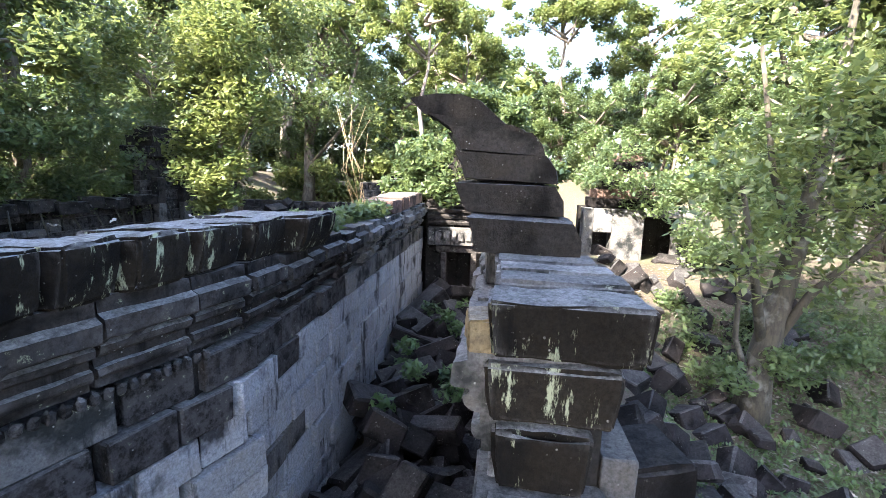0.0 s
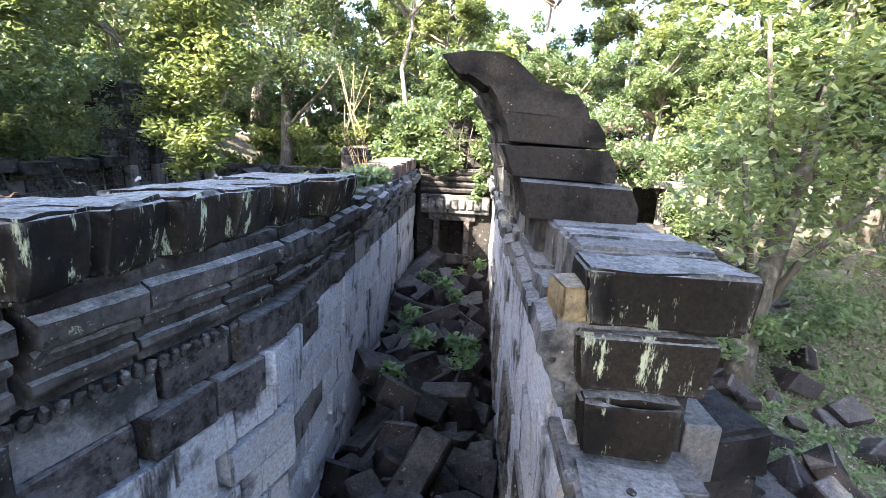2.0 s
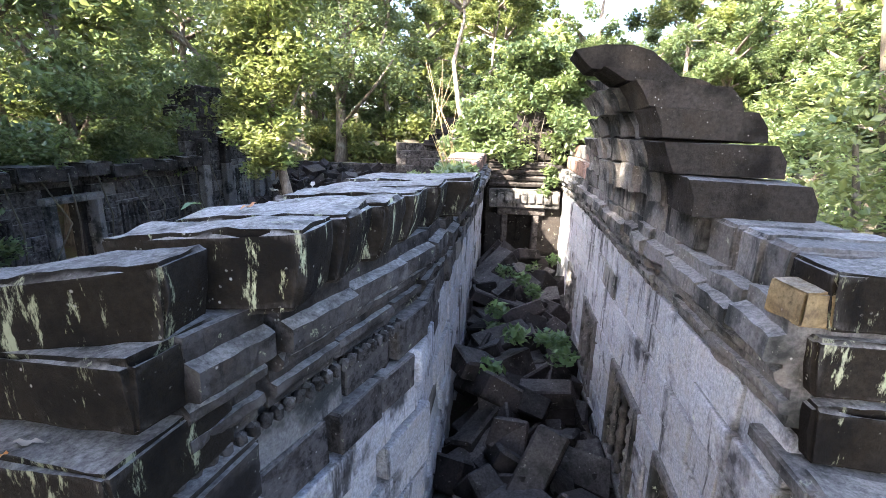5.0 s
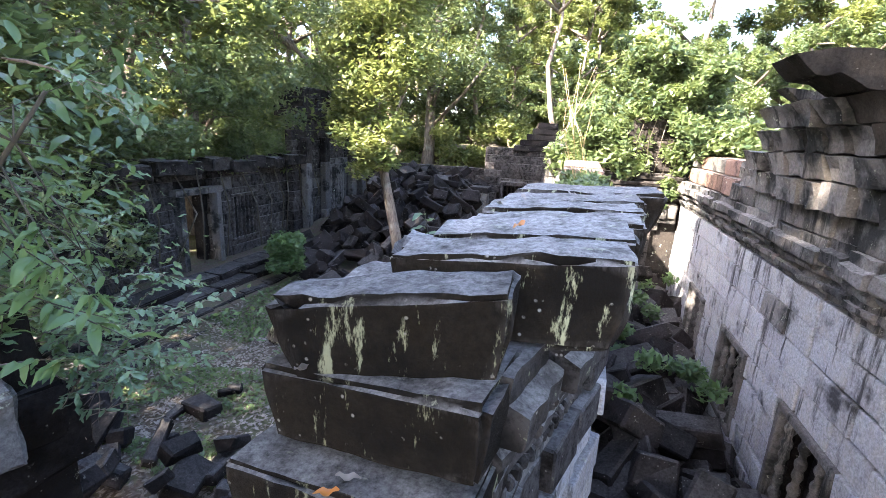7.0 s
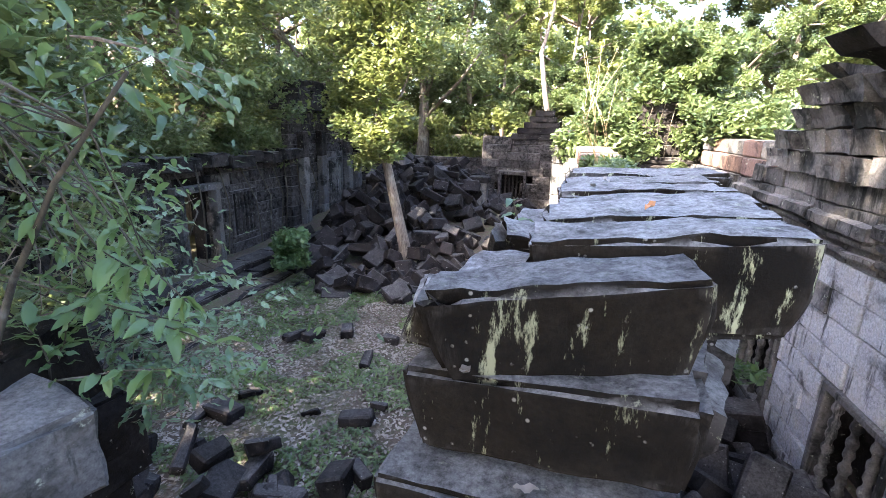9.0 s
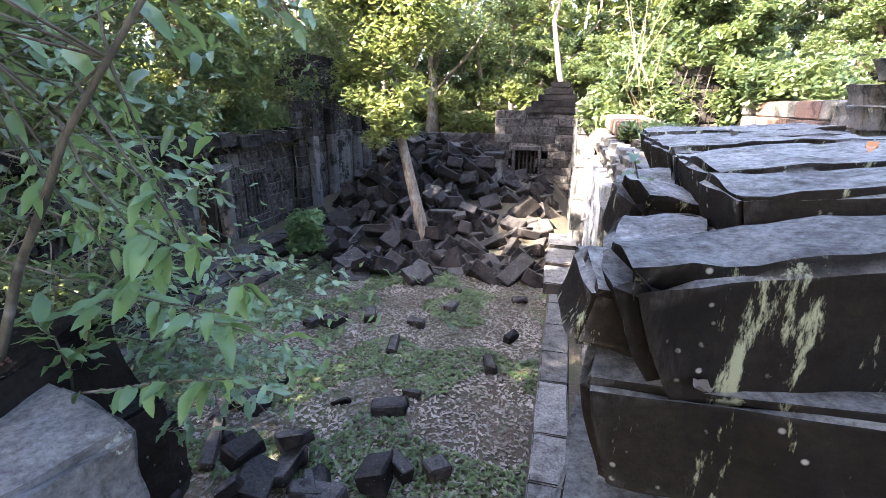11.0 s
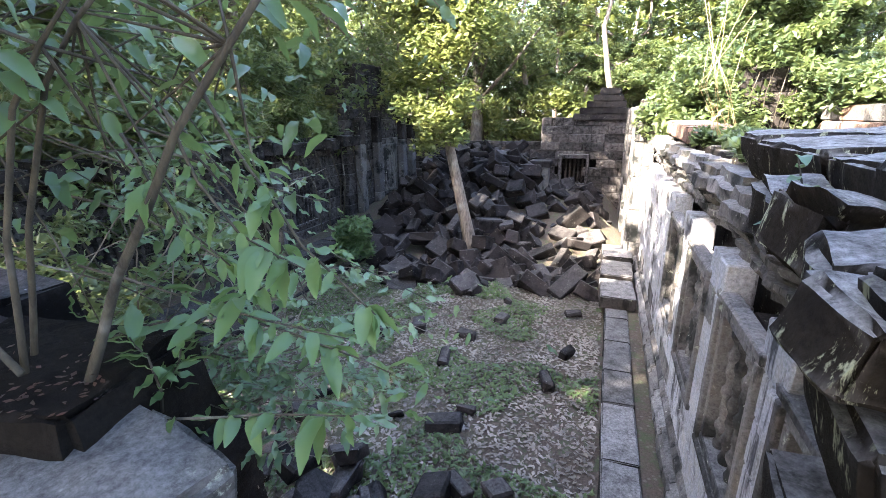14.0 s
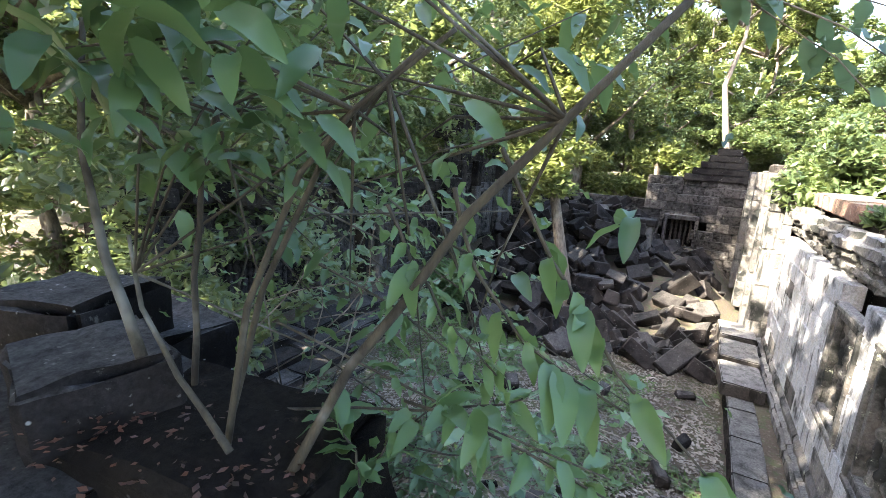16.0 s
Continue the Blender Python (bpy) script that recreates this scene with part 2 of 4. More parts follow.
def worn_block(sx, sy, sz, mat, seed, rough=0.02, cuts=9, rounding=0.035, taper=(1, 1)):
    """A close-up block: finely cut, with crisp chipped arrises. taper scales its foot in x and y."""
    bm = bmesh.new()
    bmesh.ops.create_cube(bm, size=1)
    bmesh.ops.subdivide_edges(bm, edges=bm.edges[:], cuts=cuts, use_grid_fill=True)
    h = Vector((sx / 2, sy / 2, sz / 2))
    off = Vector((seed * 3.7, seed * 1.3, seed * 2.1))
    step = 1 / (cuts + 1)
    rim = min(0.028, rounding * 0.8)

    def spread(c, half):
        a = abs(c)
        if a > 0.5 - step * 0.5:
            return math.copysign(half, c)
        return c / (0.5 - step) * (half - rim) if cuts > 1 else c * 2 * half

    for v in bm.verts:
        g = v.co.copy()
        p = Vector([spread(g[i], h[i]) for i in range(3)])
        on = [i for i in range(3) if abs(g[i]) > 0.5 - step * 0.5]
        n1, n2 = noise.noise(p * 2.1 + off), noise.noise(p * 8 + off)
        n3 = noise.noise(p * 3.4 - off)
        d = Vector((0, 0, 0))
        for i in on:
            d[i] = math.copysign(1, g[i])
        push = n1 * rough * 0.8 + n2 * rough * 0.45
        if len(on) >= 2:
            push -= rim * 0.6 + max(0.0, n3) * rough * 1.6 + (max(0.0, n1 - 0.25) * rough * 5)
        p += d * push
        f = max(0.0, 0.5 - p.z / sz) ** 1.7
        p.x *= 1 + (taper[0] - 1) * f
        p.y *= 1 + (taper[1] - 1) * f
        v.co = p
    bm.normal_update()
    for e in bm.edges:
        e.smooth = e.calc_face_angle(0) < 0.6
    for f in bm.faces:
        f.smooth = True
    me = bpy.data.meshes.new("worn_block")
    bm.to_mesh(me)
    bm.free()
    me.materials.append(mat)
    return me


def profile_mesh(points, length, mat, seed=0, jit=0.008, segs=5):
    """A moulded course: the outline in x and z, drawn out along y with worn, uneven edges."""
    r = random.Random(seed)
    verts, faces, n = [], [], len(points)
    for s in range(segs + 1):
        y = -length / 2 + length * s / segs
        for x, z in points:
            w = noise.noise(Vector((x * 4 + seed, y * 5, z * 4))) * jit * 2
            verts.append((x + w + r.uniform(-jit, jit) * 0.5, y, z + w * 0.6))
    for s in range(segs):
        for i in range(n):
            a, b = s * n + i, s * n + (i + 1) % n
            faces.append((a, a + n, b + n, b))
    faces += [tuple(range(n)), tuple(range(segs * n, segs * n + n))[::-1]]
    me = mesh_of("moulding", verts, faces, mat)
    bm = bmesh.new()
    bm.from_mesh(me)
    bmesh.ops.recalc_face_normals(bm, faces=bm.faces[:])
    bm.to_mesh(me)
    bm.free()
    return me


def solid(name, x0, x1, y0, y1, z0, z1, mat, parent, label=""):
    v, f = chamfer_box(x1 - x0, y1 - y0, z1 - z0, 0.01, 0, random.Random(1))
    ob = child(name, mesh_of(name, v, f, mat), parent, pose((x0 + x1) / 2, (y0 + y1) / 2, (z0 + z1) / 2), label)
    return ob


def tube(path, radii, mat, sides=8, name="tube"):
    verts, faces = [], []
    up = Vector((0.3, 0.2, 1))
    pts = [Vector(p) for p in path]
    for i, p in enumerate(pts):
        d = (pts[min(i + 1, len(pts) - 1)] - pts[max(i - 1, 0)]).normalized()
        a = d.cross(Vector((1, 0.1, 0)) if abs(d.x) < 0.8 else Vector((0, 1, 0.1))).normalized()
        b = d.cross(a)
        for k in range(sides):
            t = 2 * math.pi * k / sides
            r = radii[i] * (1 + 0.12 * noise.noise(p * 2 + Vector((k, 0, 0))))
            verts.append(p + (a * math.cos(t) + b * math.sin(t)) * r)
    for i in range(len(pts) - 1):
        for k in range(sides):
            faces.append((i * sides + k, i * sides + (k + 1) % sides, (i + 1) * sides + (k + 1) % sides, (i + 1) * sides + k))
    faces.append(tuple(range(sides))[::-1])
    faces.append(tuple(range((len(pts) - 1) * sides, len(pts) * sides)))
    return verts, faces


def join_into(store, vf):
    base = len(store[0])
    store[0].extend(vf[0])
    store[1].extend([tuple(i + base for i in f) for f in vf[1]])


def leaf_cloud(centres, count, leaf, rng, flat=0.5, long=1.9):
    """Many small folded leaves round the given (centre, radius) clumps."""
    verts, faces = [], []
    weights = [r * r for _, r in centres]
    for (c, r) in rng.choices(centres, weights, k=count):
        d = Vector((rng.gauss(0, 1), rng.gauss(0, 1), rng.gauss(0, 1))).normalized() * r * rng.random() ** 0.45
        p = Vector(c) + Vector((d.x, d.y, d.z * 0.75))
        a = Vector((rng.gauss(0, 1), rng.gauss(0, 1), rng.gauss(0, flat) - 0.25)).normalized()
        b = a.cross(Vector((rng.gauss(0, 0.5), rng.gauss(0, 0.5), 1))).normalized()
        s = leaf * rng.uniform(0.6, 1.35)
        n = a.cross(b) * s * 0.12
        i = len(verts)
        verts += [p - a * s * long / 2, p - b * s / 2 + n, p + a * s * long / 2, p + b * s / 2 + n]
        faces += [(i, i + 1, i + 2), (i, i + 2, i + 3)]
    return verts, faces


# ---- ground ----
def smooth(a, b, v):
    t = max(0.0, min(1.0, (v - a) / (b - a)))
    return t * t * (3 - 2 * t)


def height(x, y):
    h = 0.12 * noise.noise(Vector((x * 0.25, y * 0.25, 0))) + 0.05 * noise.noise(Vector((x * 1.1, y * 1.1, 3)))
    h += 2.3 * smooth(0.5, 4, x) * smooth(9, 16, y) * (1 - smooth(12, 30, x))
    h += 1.6 * smooth(4.5, 1.0, x) * smooth(0.3, 1, x) * smooth(1, 5, y)
    h += 1.3 * smooth(13, 22, y) * smooth(-3.5, -5, x) * smooth(-16, -13, x)
    h += 2.6 * smooth(25.5, 30, y) + 1.8 * smooth(-17, -22, x)
    h += 0.45 * smooth(-10.2, -12.5, x) * smooth(3, 6, y)
    return h


def build_ground():
    xs = [-400, -150, -70] + [-45 + 0.75 * i for i in range(107)] + [60, 150, 400]
    ys = [-200, -60, -20] + [-10 + 0.75 * i for i in range(80)] + [70, 150, 400]
    verts = [(x, y, height(x, y)) for y in ys for x in xs]
    n = len(xs)
    faces = [(j * n + i, j * n + i + 1, (j + 1) * n + i + 1, (j + 1) * n + i) for j in range(len(ys) - 1) for i in range(n - 1)]
    tagged(new("ground", mesh_of("ground", verts, faces, EARTH, True)), "leaf-littered brown earth with patches of green", "ground", "", "structure")


build_ground()

# ---- inner gallery wall towards the courtyard ----
rng = random.Random(11)
W1 = thing("wall_1", "ruined sandstone gallery wall with moulded cornice", "wall", "", "structure")
solid("wall_core", -2.95, -2.62, 3.4, 14.2, -0.2, 4.25, STONE_CORE, W1)
solid("wall_core", -3.2, -3.06, 2.0, 3.4, -0.2, 4.1, STONE_CORE, W1)
COURSE = 0.37


def w1x(y):
    """The inner face of wall_1, which bends away at its broken end."""
    return -2.42 - 0.3 * max(0.0, 3.9 - y)


def w1turn(y):
    return -16.7 if y < 3.9 else 0.0


def courses(parent, x, y0, y1, z0, z1, thick, face, mat_at, rng, holes=(), long=(0.5, 0.95), proud=0.03, h=COURSE, joint=0.012):
    """Block courses on a wall face at x; face is the side (+1 or -1) that shows."""
    z = z0
    while z < z1 - 0.1:
        hh = min(h, z1 - z)
        y = y0 - rng.uniform(0, 0.3)
        while y < y1:
            ln = rng.uniform(*long)
            pieces = [(max(y, y0), min(y + ln, y1))]
            y += ln
            for hy0, hy1, hz0, hz1 in holes:
                if z + hh > hz0 - 0.1 and z < hz1 + 0.08:
                    pieces = [q for p0, p1 in pieces for q in ((p0, min(p1, hy0 - 0.1)), (max(p0, hy1 + 0.1), p1))]
            for a, b in pieces:
                if b - a < 0.1:
                    continue
                me = block(thick, b - a - joint, hh - joint * 0.8, mat_at((a + b) / 2, z), 0.012, 0.005 + joint * 0.25, 4, rng)
                xx, turn = (x((a + b) / 2), w1turn((a + b) / 2)) if callable(x) else (x, 0.0)
                child("stone_block", me, parent, pose(xx - face * thick / 2 + face * rng.uniform(-proud, proud), (a + b) / 2, z + hh / 2,
                                                     0, rng.uniform(-0.8, 0.8), turn + rng.uniform(-1.2, 1.2)))
        z += hh


def w1_inner(y, z):
    return STONE_DARK if z > (2.75 if y < 5.5 else 2.95) and rng.random() < 0.85 and y < 7 else (STONE_GREY if rng.random() < 0.04 or z > 2.9 else STONE_PALE)


courses(W1, w1x, 1.45, 6.2, 0.2, 3.6, 0.24, 1, w1_inner, rng, proud=0.05, joint=0.026)
courses(W1, w1x, 6.2, 14.2, 0.2, 3.6, 0.24, 1, w1_inner, rng)
CORNICE = [(-0.5, 0), (0.02, 0), (0.02, 0.07), (0.06, 0.075), (0.085, 0.11), (0.085, 0.16), (0.035, 0.165), (0.03, 0.24), (0.09, 0.25), (0.13, 0.28),
           (0.14, 0.33), (0.1, 0.36), (0.1, 0.385), (0.2, 0.39), (0.215, 0.41), (0.215, 0.53), (0.17, 0.545), (0.13, 0.56), (0.13, 0.67), (-0.5, 0.67)]
y, k = 1.5, 0
while y < 14.0:
    ln = rng.uniform(0.4, 0.8)
    me = profile_mesh(CORNICE, ln - rng.uniform(0.025, 0.05), STONE_DARK if y < 6.5 else STONE_GREY, 40 + k, 0.016, 8)
    child("cornice_block", me, W1, pose(w1x(y + ln / 2) + rng.uniform(-0.05, 0.05), y + ln / 2, 3.6 + rng.uniform(-0.02, 0.03), 0, rng.uniform(-3, 3), w1turn(y) + rng.uniform(-3, 3)))
    y += ln
    k += 1
for i in range(24):
    yy = 1.5 + 0.085 * i
    child("dentil", block(0.09, 0.06, 0.09, STONE_DARK, 0.02, 0.006, 3, rng), W1, pose(w1x(yy) + 0.05, yy, 3.55, 0, 0, -11))

# top slabs: x left, x right, y front, y back, top, tilt about y
SLABS = [(-3.93, -2.95, 1.42, 1.76, 4.56, -9), (-3.6, -2.52, 1.8, 2.2, 4.67, -5), (-3.55, -2.48, 2.24, 2.68, 4.67, -4),
         (-3.5, -2.38, 2.72, 3.25, 4.66, -5), (-3.5, -2.32, 3.3, 3.9, 4.66, -4), (-3.46, -2.24, 3.95, 4.55, 4.65, -4), (-3.4, -1.98, 4.6, 5.36, 4.66, -3)]
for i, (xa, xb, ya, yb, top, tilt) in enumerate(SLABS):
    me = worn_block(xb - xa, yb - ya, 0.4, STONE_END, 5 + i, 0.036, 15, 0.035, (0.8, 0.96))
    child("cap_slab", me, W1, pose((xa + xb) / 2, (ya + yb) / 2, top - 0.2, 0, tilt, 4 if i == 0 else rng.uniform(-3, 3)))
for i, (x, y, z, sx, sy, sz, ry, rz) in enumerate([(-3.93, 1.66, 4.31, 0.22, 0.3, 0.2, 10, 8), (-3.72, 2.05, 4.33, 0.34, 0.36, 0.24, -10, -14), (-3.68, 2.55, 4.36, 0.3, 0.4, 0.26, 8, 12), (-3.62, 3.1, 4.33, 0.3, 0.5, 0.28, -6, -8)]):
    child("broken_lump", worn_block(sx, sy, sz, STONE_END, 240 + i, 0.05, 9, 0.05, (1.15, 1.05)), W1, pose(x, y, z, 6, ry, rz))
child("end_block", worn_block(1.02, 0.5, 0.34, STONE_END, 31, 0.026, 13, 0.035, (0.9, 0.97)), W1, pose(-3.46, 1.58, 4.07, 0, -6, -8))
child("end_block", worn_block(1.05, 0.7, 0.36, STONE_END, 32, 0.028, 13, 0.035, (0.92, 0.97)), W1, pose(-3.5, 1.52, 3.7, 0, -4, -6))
for i in range(9):
    child("end_block", worn_block(0.6 - 0.02 * (i % 2), 0.5, 0.37, STONE_DARK if i < 2 else STONE_GREY, 50 + i, 0.02, 6, 0.03), W1, pose(-3.23 + 0.02 * (i % 3), 1.7, 3.34 - 0.375 * i, 0, 0, -8))

# outer face with blind baluster windows
WINDOWS = [(2.4, 3.2, 1.75, 3.05), (3.95, 4.85, 1.75, 3.05), (5.75, 6.65, 1.75, 3.05), (7.6, 8.5, 1.75, 3.05)]
courses(W1, -3.4, 1.9, 14.2, 0.9, 3.5, 0.26, -1, lambda y, z: STONE_PALE if rng.random() < 0.9 else STONE_GREY, rng, WINDOWS, (0.6, 1.1), 0.012)
BASE = [(0.3, 0), (0, 0), (-0.12, 0), (-0.12, 0.14), (-0.07, 0.18), (-0.1, 0.26), (-0.03, 0.3), (-0.05, 0.42), (0, 0.5), (0.3, 0.5)]
y = 1.9
while y < 14:
    ln = rng.uniform(0.7, 1.2)
    child("base_moulding", profile_mesh(BASE, ln - 0.015, STONE_GREY, 90 + int(y * 10), 0.012), W1, pose(-3.4, y + ln / 2, 0.4, 0, 0, 0))
    me = profile_mesh([(-max(a, -0.12), b) for a, b in CORNICE], ln - 0.02, STONE_GREY, 190 + int(y * 10), 0.03)
    child("cornice_block", me, W1, pose(-3.2 + rng.uniform(-0.04, 0.05), y + ln / 2, 3.52 + rng.uniform(-0.05, 0.05), 0, rng.uniform(-4, 4), rng.uniform(-3, 3)))
    y += ln


def baluster(length, mat):
    prof, verts, faces, sides = [], [], [], 9
    n = 25
    for i in range(n + 1):
        t = i / n
        prof.append((0.054 + 0.014 * math.sin(t * math.pi * 14) + 0.008 * math.sin(t * math.pi * 42), t * length))
    for r, z in prof:
        for k in range(sides):
            a = 2 * math.pi * k / sides
            verts.append((r * math.cos(a), r * math.sin(a), z))
    for i in range(n):
        for k in range(sides):
            faces.append((i * sides + k, i * sides + (k + 1) % sides, (i + 1) * sides + (k + 1) % sides, (i + 1) * sides + k))
    return mesh_of("baluster", verts, faces, mat, True)


def window_frame(parent, x, face, y0, y1, z0, z1, mat, balusters=6, sunk=0.03):
    w = 0.1
    if sunk > 0.05:
        for (a, b, c, d) in ((y0 - 0.22, y1 + 0.22, z1 + 0.1, z1 + 0.19), (y0 - 0.22, y1 + 0.22, z0 - 0.19, z0 - 0.1), (y0 - 0.2, y0 - 0.1, z0 - 0.1, z1 + 0.1), (y1 + 0.1, y1 + 0.2, z0 - 0.1, z1 + 0.1)):
            child("window_frame", block(0.16, b - a, d - c, mat, 0.02, 0.006, 1), parent, pose(x - face * 0.05, (a + b) / 2, (c + d) / 2))
    for (a, b, c, d) in ((y0 - w, y1 + w, z1, z1 + w), (y0 - w, y1 + w, z0 - w, z0), (y0 - w, y0, z0, z1), (y1, y1 + w, z0, z1)):
        child("window_frame", block(0.16, b - a, d - c, mat, 0.014, 0.004, 1), parent, pose(x - face * (0.045 if sunk < 0.05 else 0.085), (a + b) / 2, (c + d) / 2))
    me = baluster(z1 - z0, mat)
    for i in range(balusters):
        child("baluster", me, parent, pose(x - face * sunk, y0 + (y1 - y0) * (i + 0.5) / balusters, z0))


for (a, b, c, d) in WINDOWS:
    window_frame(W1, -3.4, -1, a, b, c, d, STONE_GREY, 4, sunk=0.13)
    # Dark backing behind the balusters paints the shade of the recess.
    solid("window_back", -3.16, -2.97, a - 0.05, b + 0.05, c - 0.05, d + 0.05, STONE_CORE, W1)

# ---- outer gallery wall with half a vault standing ----
W2 = thing("wall_2", "ruined sandstone gallery wall with half of its vault standing", "wall", "", "structure")
HOLES = [(3.2, 4.1, 0.68, 1.95), (4.95, 6.1, 0.68, 1.95), (7.6, 8.7, 0.68, 1.95), (10.2, 11.3, 0.68, 1.95)]
spans = [2.45] + [v for hh in HOLES for v in hh[:2]] + [14.2]
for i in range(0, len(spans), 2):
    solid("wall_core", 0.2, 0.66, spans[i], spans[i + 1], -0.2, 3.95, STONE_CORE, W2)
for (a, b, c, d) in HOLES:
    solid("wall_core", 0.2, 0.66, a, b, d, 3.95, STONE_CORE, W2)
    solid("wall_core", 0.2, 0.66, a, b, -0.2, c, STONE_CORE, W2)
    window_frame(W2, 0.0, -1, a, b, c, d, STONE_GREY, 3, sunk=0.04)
    # Added dark slab closes the opening and stands in for its unlit inside.
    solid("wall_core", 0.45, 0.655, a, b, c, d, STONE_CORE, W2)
courses(W2, 0.0, 2.42, 14.2, 0.2, 3.6, 0.22, -1, lambda y, z: STONE_PALE if rng.random() < 0.985 else STONE_GREY, rng, HOLES, (0.5, 0.95), 0.02, joint=0.02)
courses(W2, 0.85, 2.42, 14.2, -0.1, 3.6, 0.22, 1, lambda y, z: STONE_GREY, rng, HOLES, (0.8, 1.3))
y, k = 2.42, 0
while y < 14.0:
    ln = rng.uniform(0.45, 0.85)
    me = profile_mesh([(-a, b) for a, b in CORNICE], ln - 0.02, STONE_GREY, 300 + k, 0.014)
    child("cornice_block", me, W2, pose(0.02 + rng.uniform(-0.04, 0.03), y + ln / 2, 3.55 + rng.uniform(-0.02, 0.03), 0, rng.uniform(-2, 2), rng.uniform(-2, 2)))
    y += ln
    k += 1
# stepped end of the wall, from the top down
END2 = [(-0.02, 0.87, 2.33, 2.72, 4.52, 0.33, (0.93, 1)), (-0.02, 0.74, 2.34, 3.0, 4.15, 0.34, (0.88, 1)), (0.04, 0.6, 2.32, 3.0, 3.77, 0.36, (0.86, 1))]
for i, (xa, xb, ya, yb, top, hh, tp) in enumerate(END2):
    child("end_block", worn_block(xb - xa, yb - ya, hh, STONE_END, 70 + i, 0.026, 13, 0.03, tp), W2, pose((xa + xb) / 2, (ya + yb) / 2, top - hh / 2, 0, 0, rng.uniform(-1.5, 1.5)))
child("corner_piece", worn_block(0.2, 0.3, 0.22, STONE_OCHRE, 74, 0.03, 6, 0.03), W2, pose(-0.05, 2.5, 4.3, 0, 0, 6))
child("end_block", worn_block(0.75, 0.6, 0.1, STONE_GREY, 76, 0.012, 8, 0.02), W2, pose(0.32, 2.42, 3.36))
holed = child("end_block", worn_block(0.56, 0.55, 0.4, STONE_GREY, 75, 0.02, 10, 0.04), W2, pose(0.26, 2.02, 3.22, 0, 1, -4))
# Dark discs on the block top paint the shaded inside of two dowel holes.
for hx, hy in ((0.0, 0.05), (0.0, -0.07)):
    vv, ff = tube([(hx, hy, 0.19), (hx, hy, 0.205)], [0.024, 0.026], STONE_CORE, 10)
    child("dowel_hole", mesh_of("dowel_hole", vv, ff, bpy.data.materials["wall_core_stone"]), holed)
for i in range(8):
    child("end_block", worn_block(0.72, 0.6, 0.37, STONE_GREY, 80 + i, 0.02, 6, 0.03), W2, pose(0.36 + 0.03 * (i % 2), 2.3, 2.85 - 0.375 * i))
for i, (xa, xb, ya, yb) in enumerate([(0.02, 0.86, 2.75, 3.05), (0.02, 0.84, 3.08, 3.4), (0.0, 0.8, 3.44, 3.85)]):
    child("cap_slab", worn_block(xb - xa, yb - ya, 0.36, STONE_GREY, 95 + i, 0.02, 8, 0.04), W2, pose((xa + xb) / 2, (ya + yb) / 2, 4.36))
# broken blocks on the outer side of the wall's end
for i in range(7):
    child("broken_block", worn_block(rng.uniform(0.4, 0.6), 0.5, 0.33, STONE_RUBBLE, 120 + i, 0.03, 5, 0.04), W2, pose(0.98 + 0.04 * (i % 3), 2.75 + 0.1 * (i % 2), 3.35 - 0.34 * i, 0, rng.uniform(-6, 6), rng.uniform(-15, 15)))

y = 3.9
while y < 9.2:
    ln = rng.uniform(0.5, 0.9)
    child("stone_block", block(0.82, ln - 0.015, 0.3, STONE_GREY, 0.02, 0.01, 4, rng), W2, pose(0.3 + rng.uniform(-0.03, 0.03), y + ln / 2, 4.375, 0, 0, rng.uniform(-1.5, 1.5)))
    y += ln
# vault courses: the inner and outer curve, course by course
INNER = [(-0.22, 4.52), (-0.27, 4.84), (-0.36, 5.13), (-0.46, 5.41), (-0.6, 5.67), (-0.8, 5.83), (-0.98, 6.0)]
OUTER = [(0.67, 4.52), (0.6, 4.82), (0.5, 5.1), (0.39, 5.38), (0.24, 5.62), (0.1, 5.72), (-0.3, 6.03)]
STARTS = [3.72, 4.0, 4.28, 4.58, 4.85, 5.12]
ENDS = [8.6, 8.2, 7.6, 7.0, 6.2, 5.6]
for i in range(6):
    (xa, za), (xb, zb), (xc, zc), (xd, zd) = INNER[i], INNER[i + 1], OUTER[i], OUTER[i + 1]
    g = 0.012
    outline = [(xa, za + g), ((xa + xc) / 2, (za + zc) / 2 + g), (xc, zc + g), ((xc + xd) / 2 + 0.03, (zc + zd) / 2), (xd, zd - g), ((xb + xd) / 2, (zb + zd) / 2 - g), (xb, zb - g), ((xa + xb) / 2 + 0.015, (za + zb) / 2)]
    if i == 5:
        outline = [(xa, za + g), (xc, zc + g), (xc - 0.12, zc + 0.12), (-0.2, 6.0), (-0.42, 6.05), (-0.7, 6.06), (-0.98, 6.02), (-0.9, 5.93)]
    y = STARTS[i]
    while y < ENDS[i]:
        ln = rng.uniform(0.38, 0.6) if y > STARTS[i] else 0.7
        if not (i == 4 and 5.5 < y < 5.9):
            first = y == STARTS[i]
            me = profile_mesh(outline, ln - (0.02 if first else rng.uniform(0.02, 0.05)), STONE_BROWN if first else STONE_GREY, 900 + i * 40 + int(y * 4), 0.014 if first else 0.026, 6)
            child("vault_block", me, W2, pose(rng.uniform(-0.02, 0.02) if first else rng.uniform(-0.06, 0.06), y + ln / 2, rng.uniform(-0.006, 0.006), 0, rng.uniform(-0.6, 0.6), rng.uniform(-1, 1) if first else rng.uniform(-3, 3)))
        y += ln
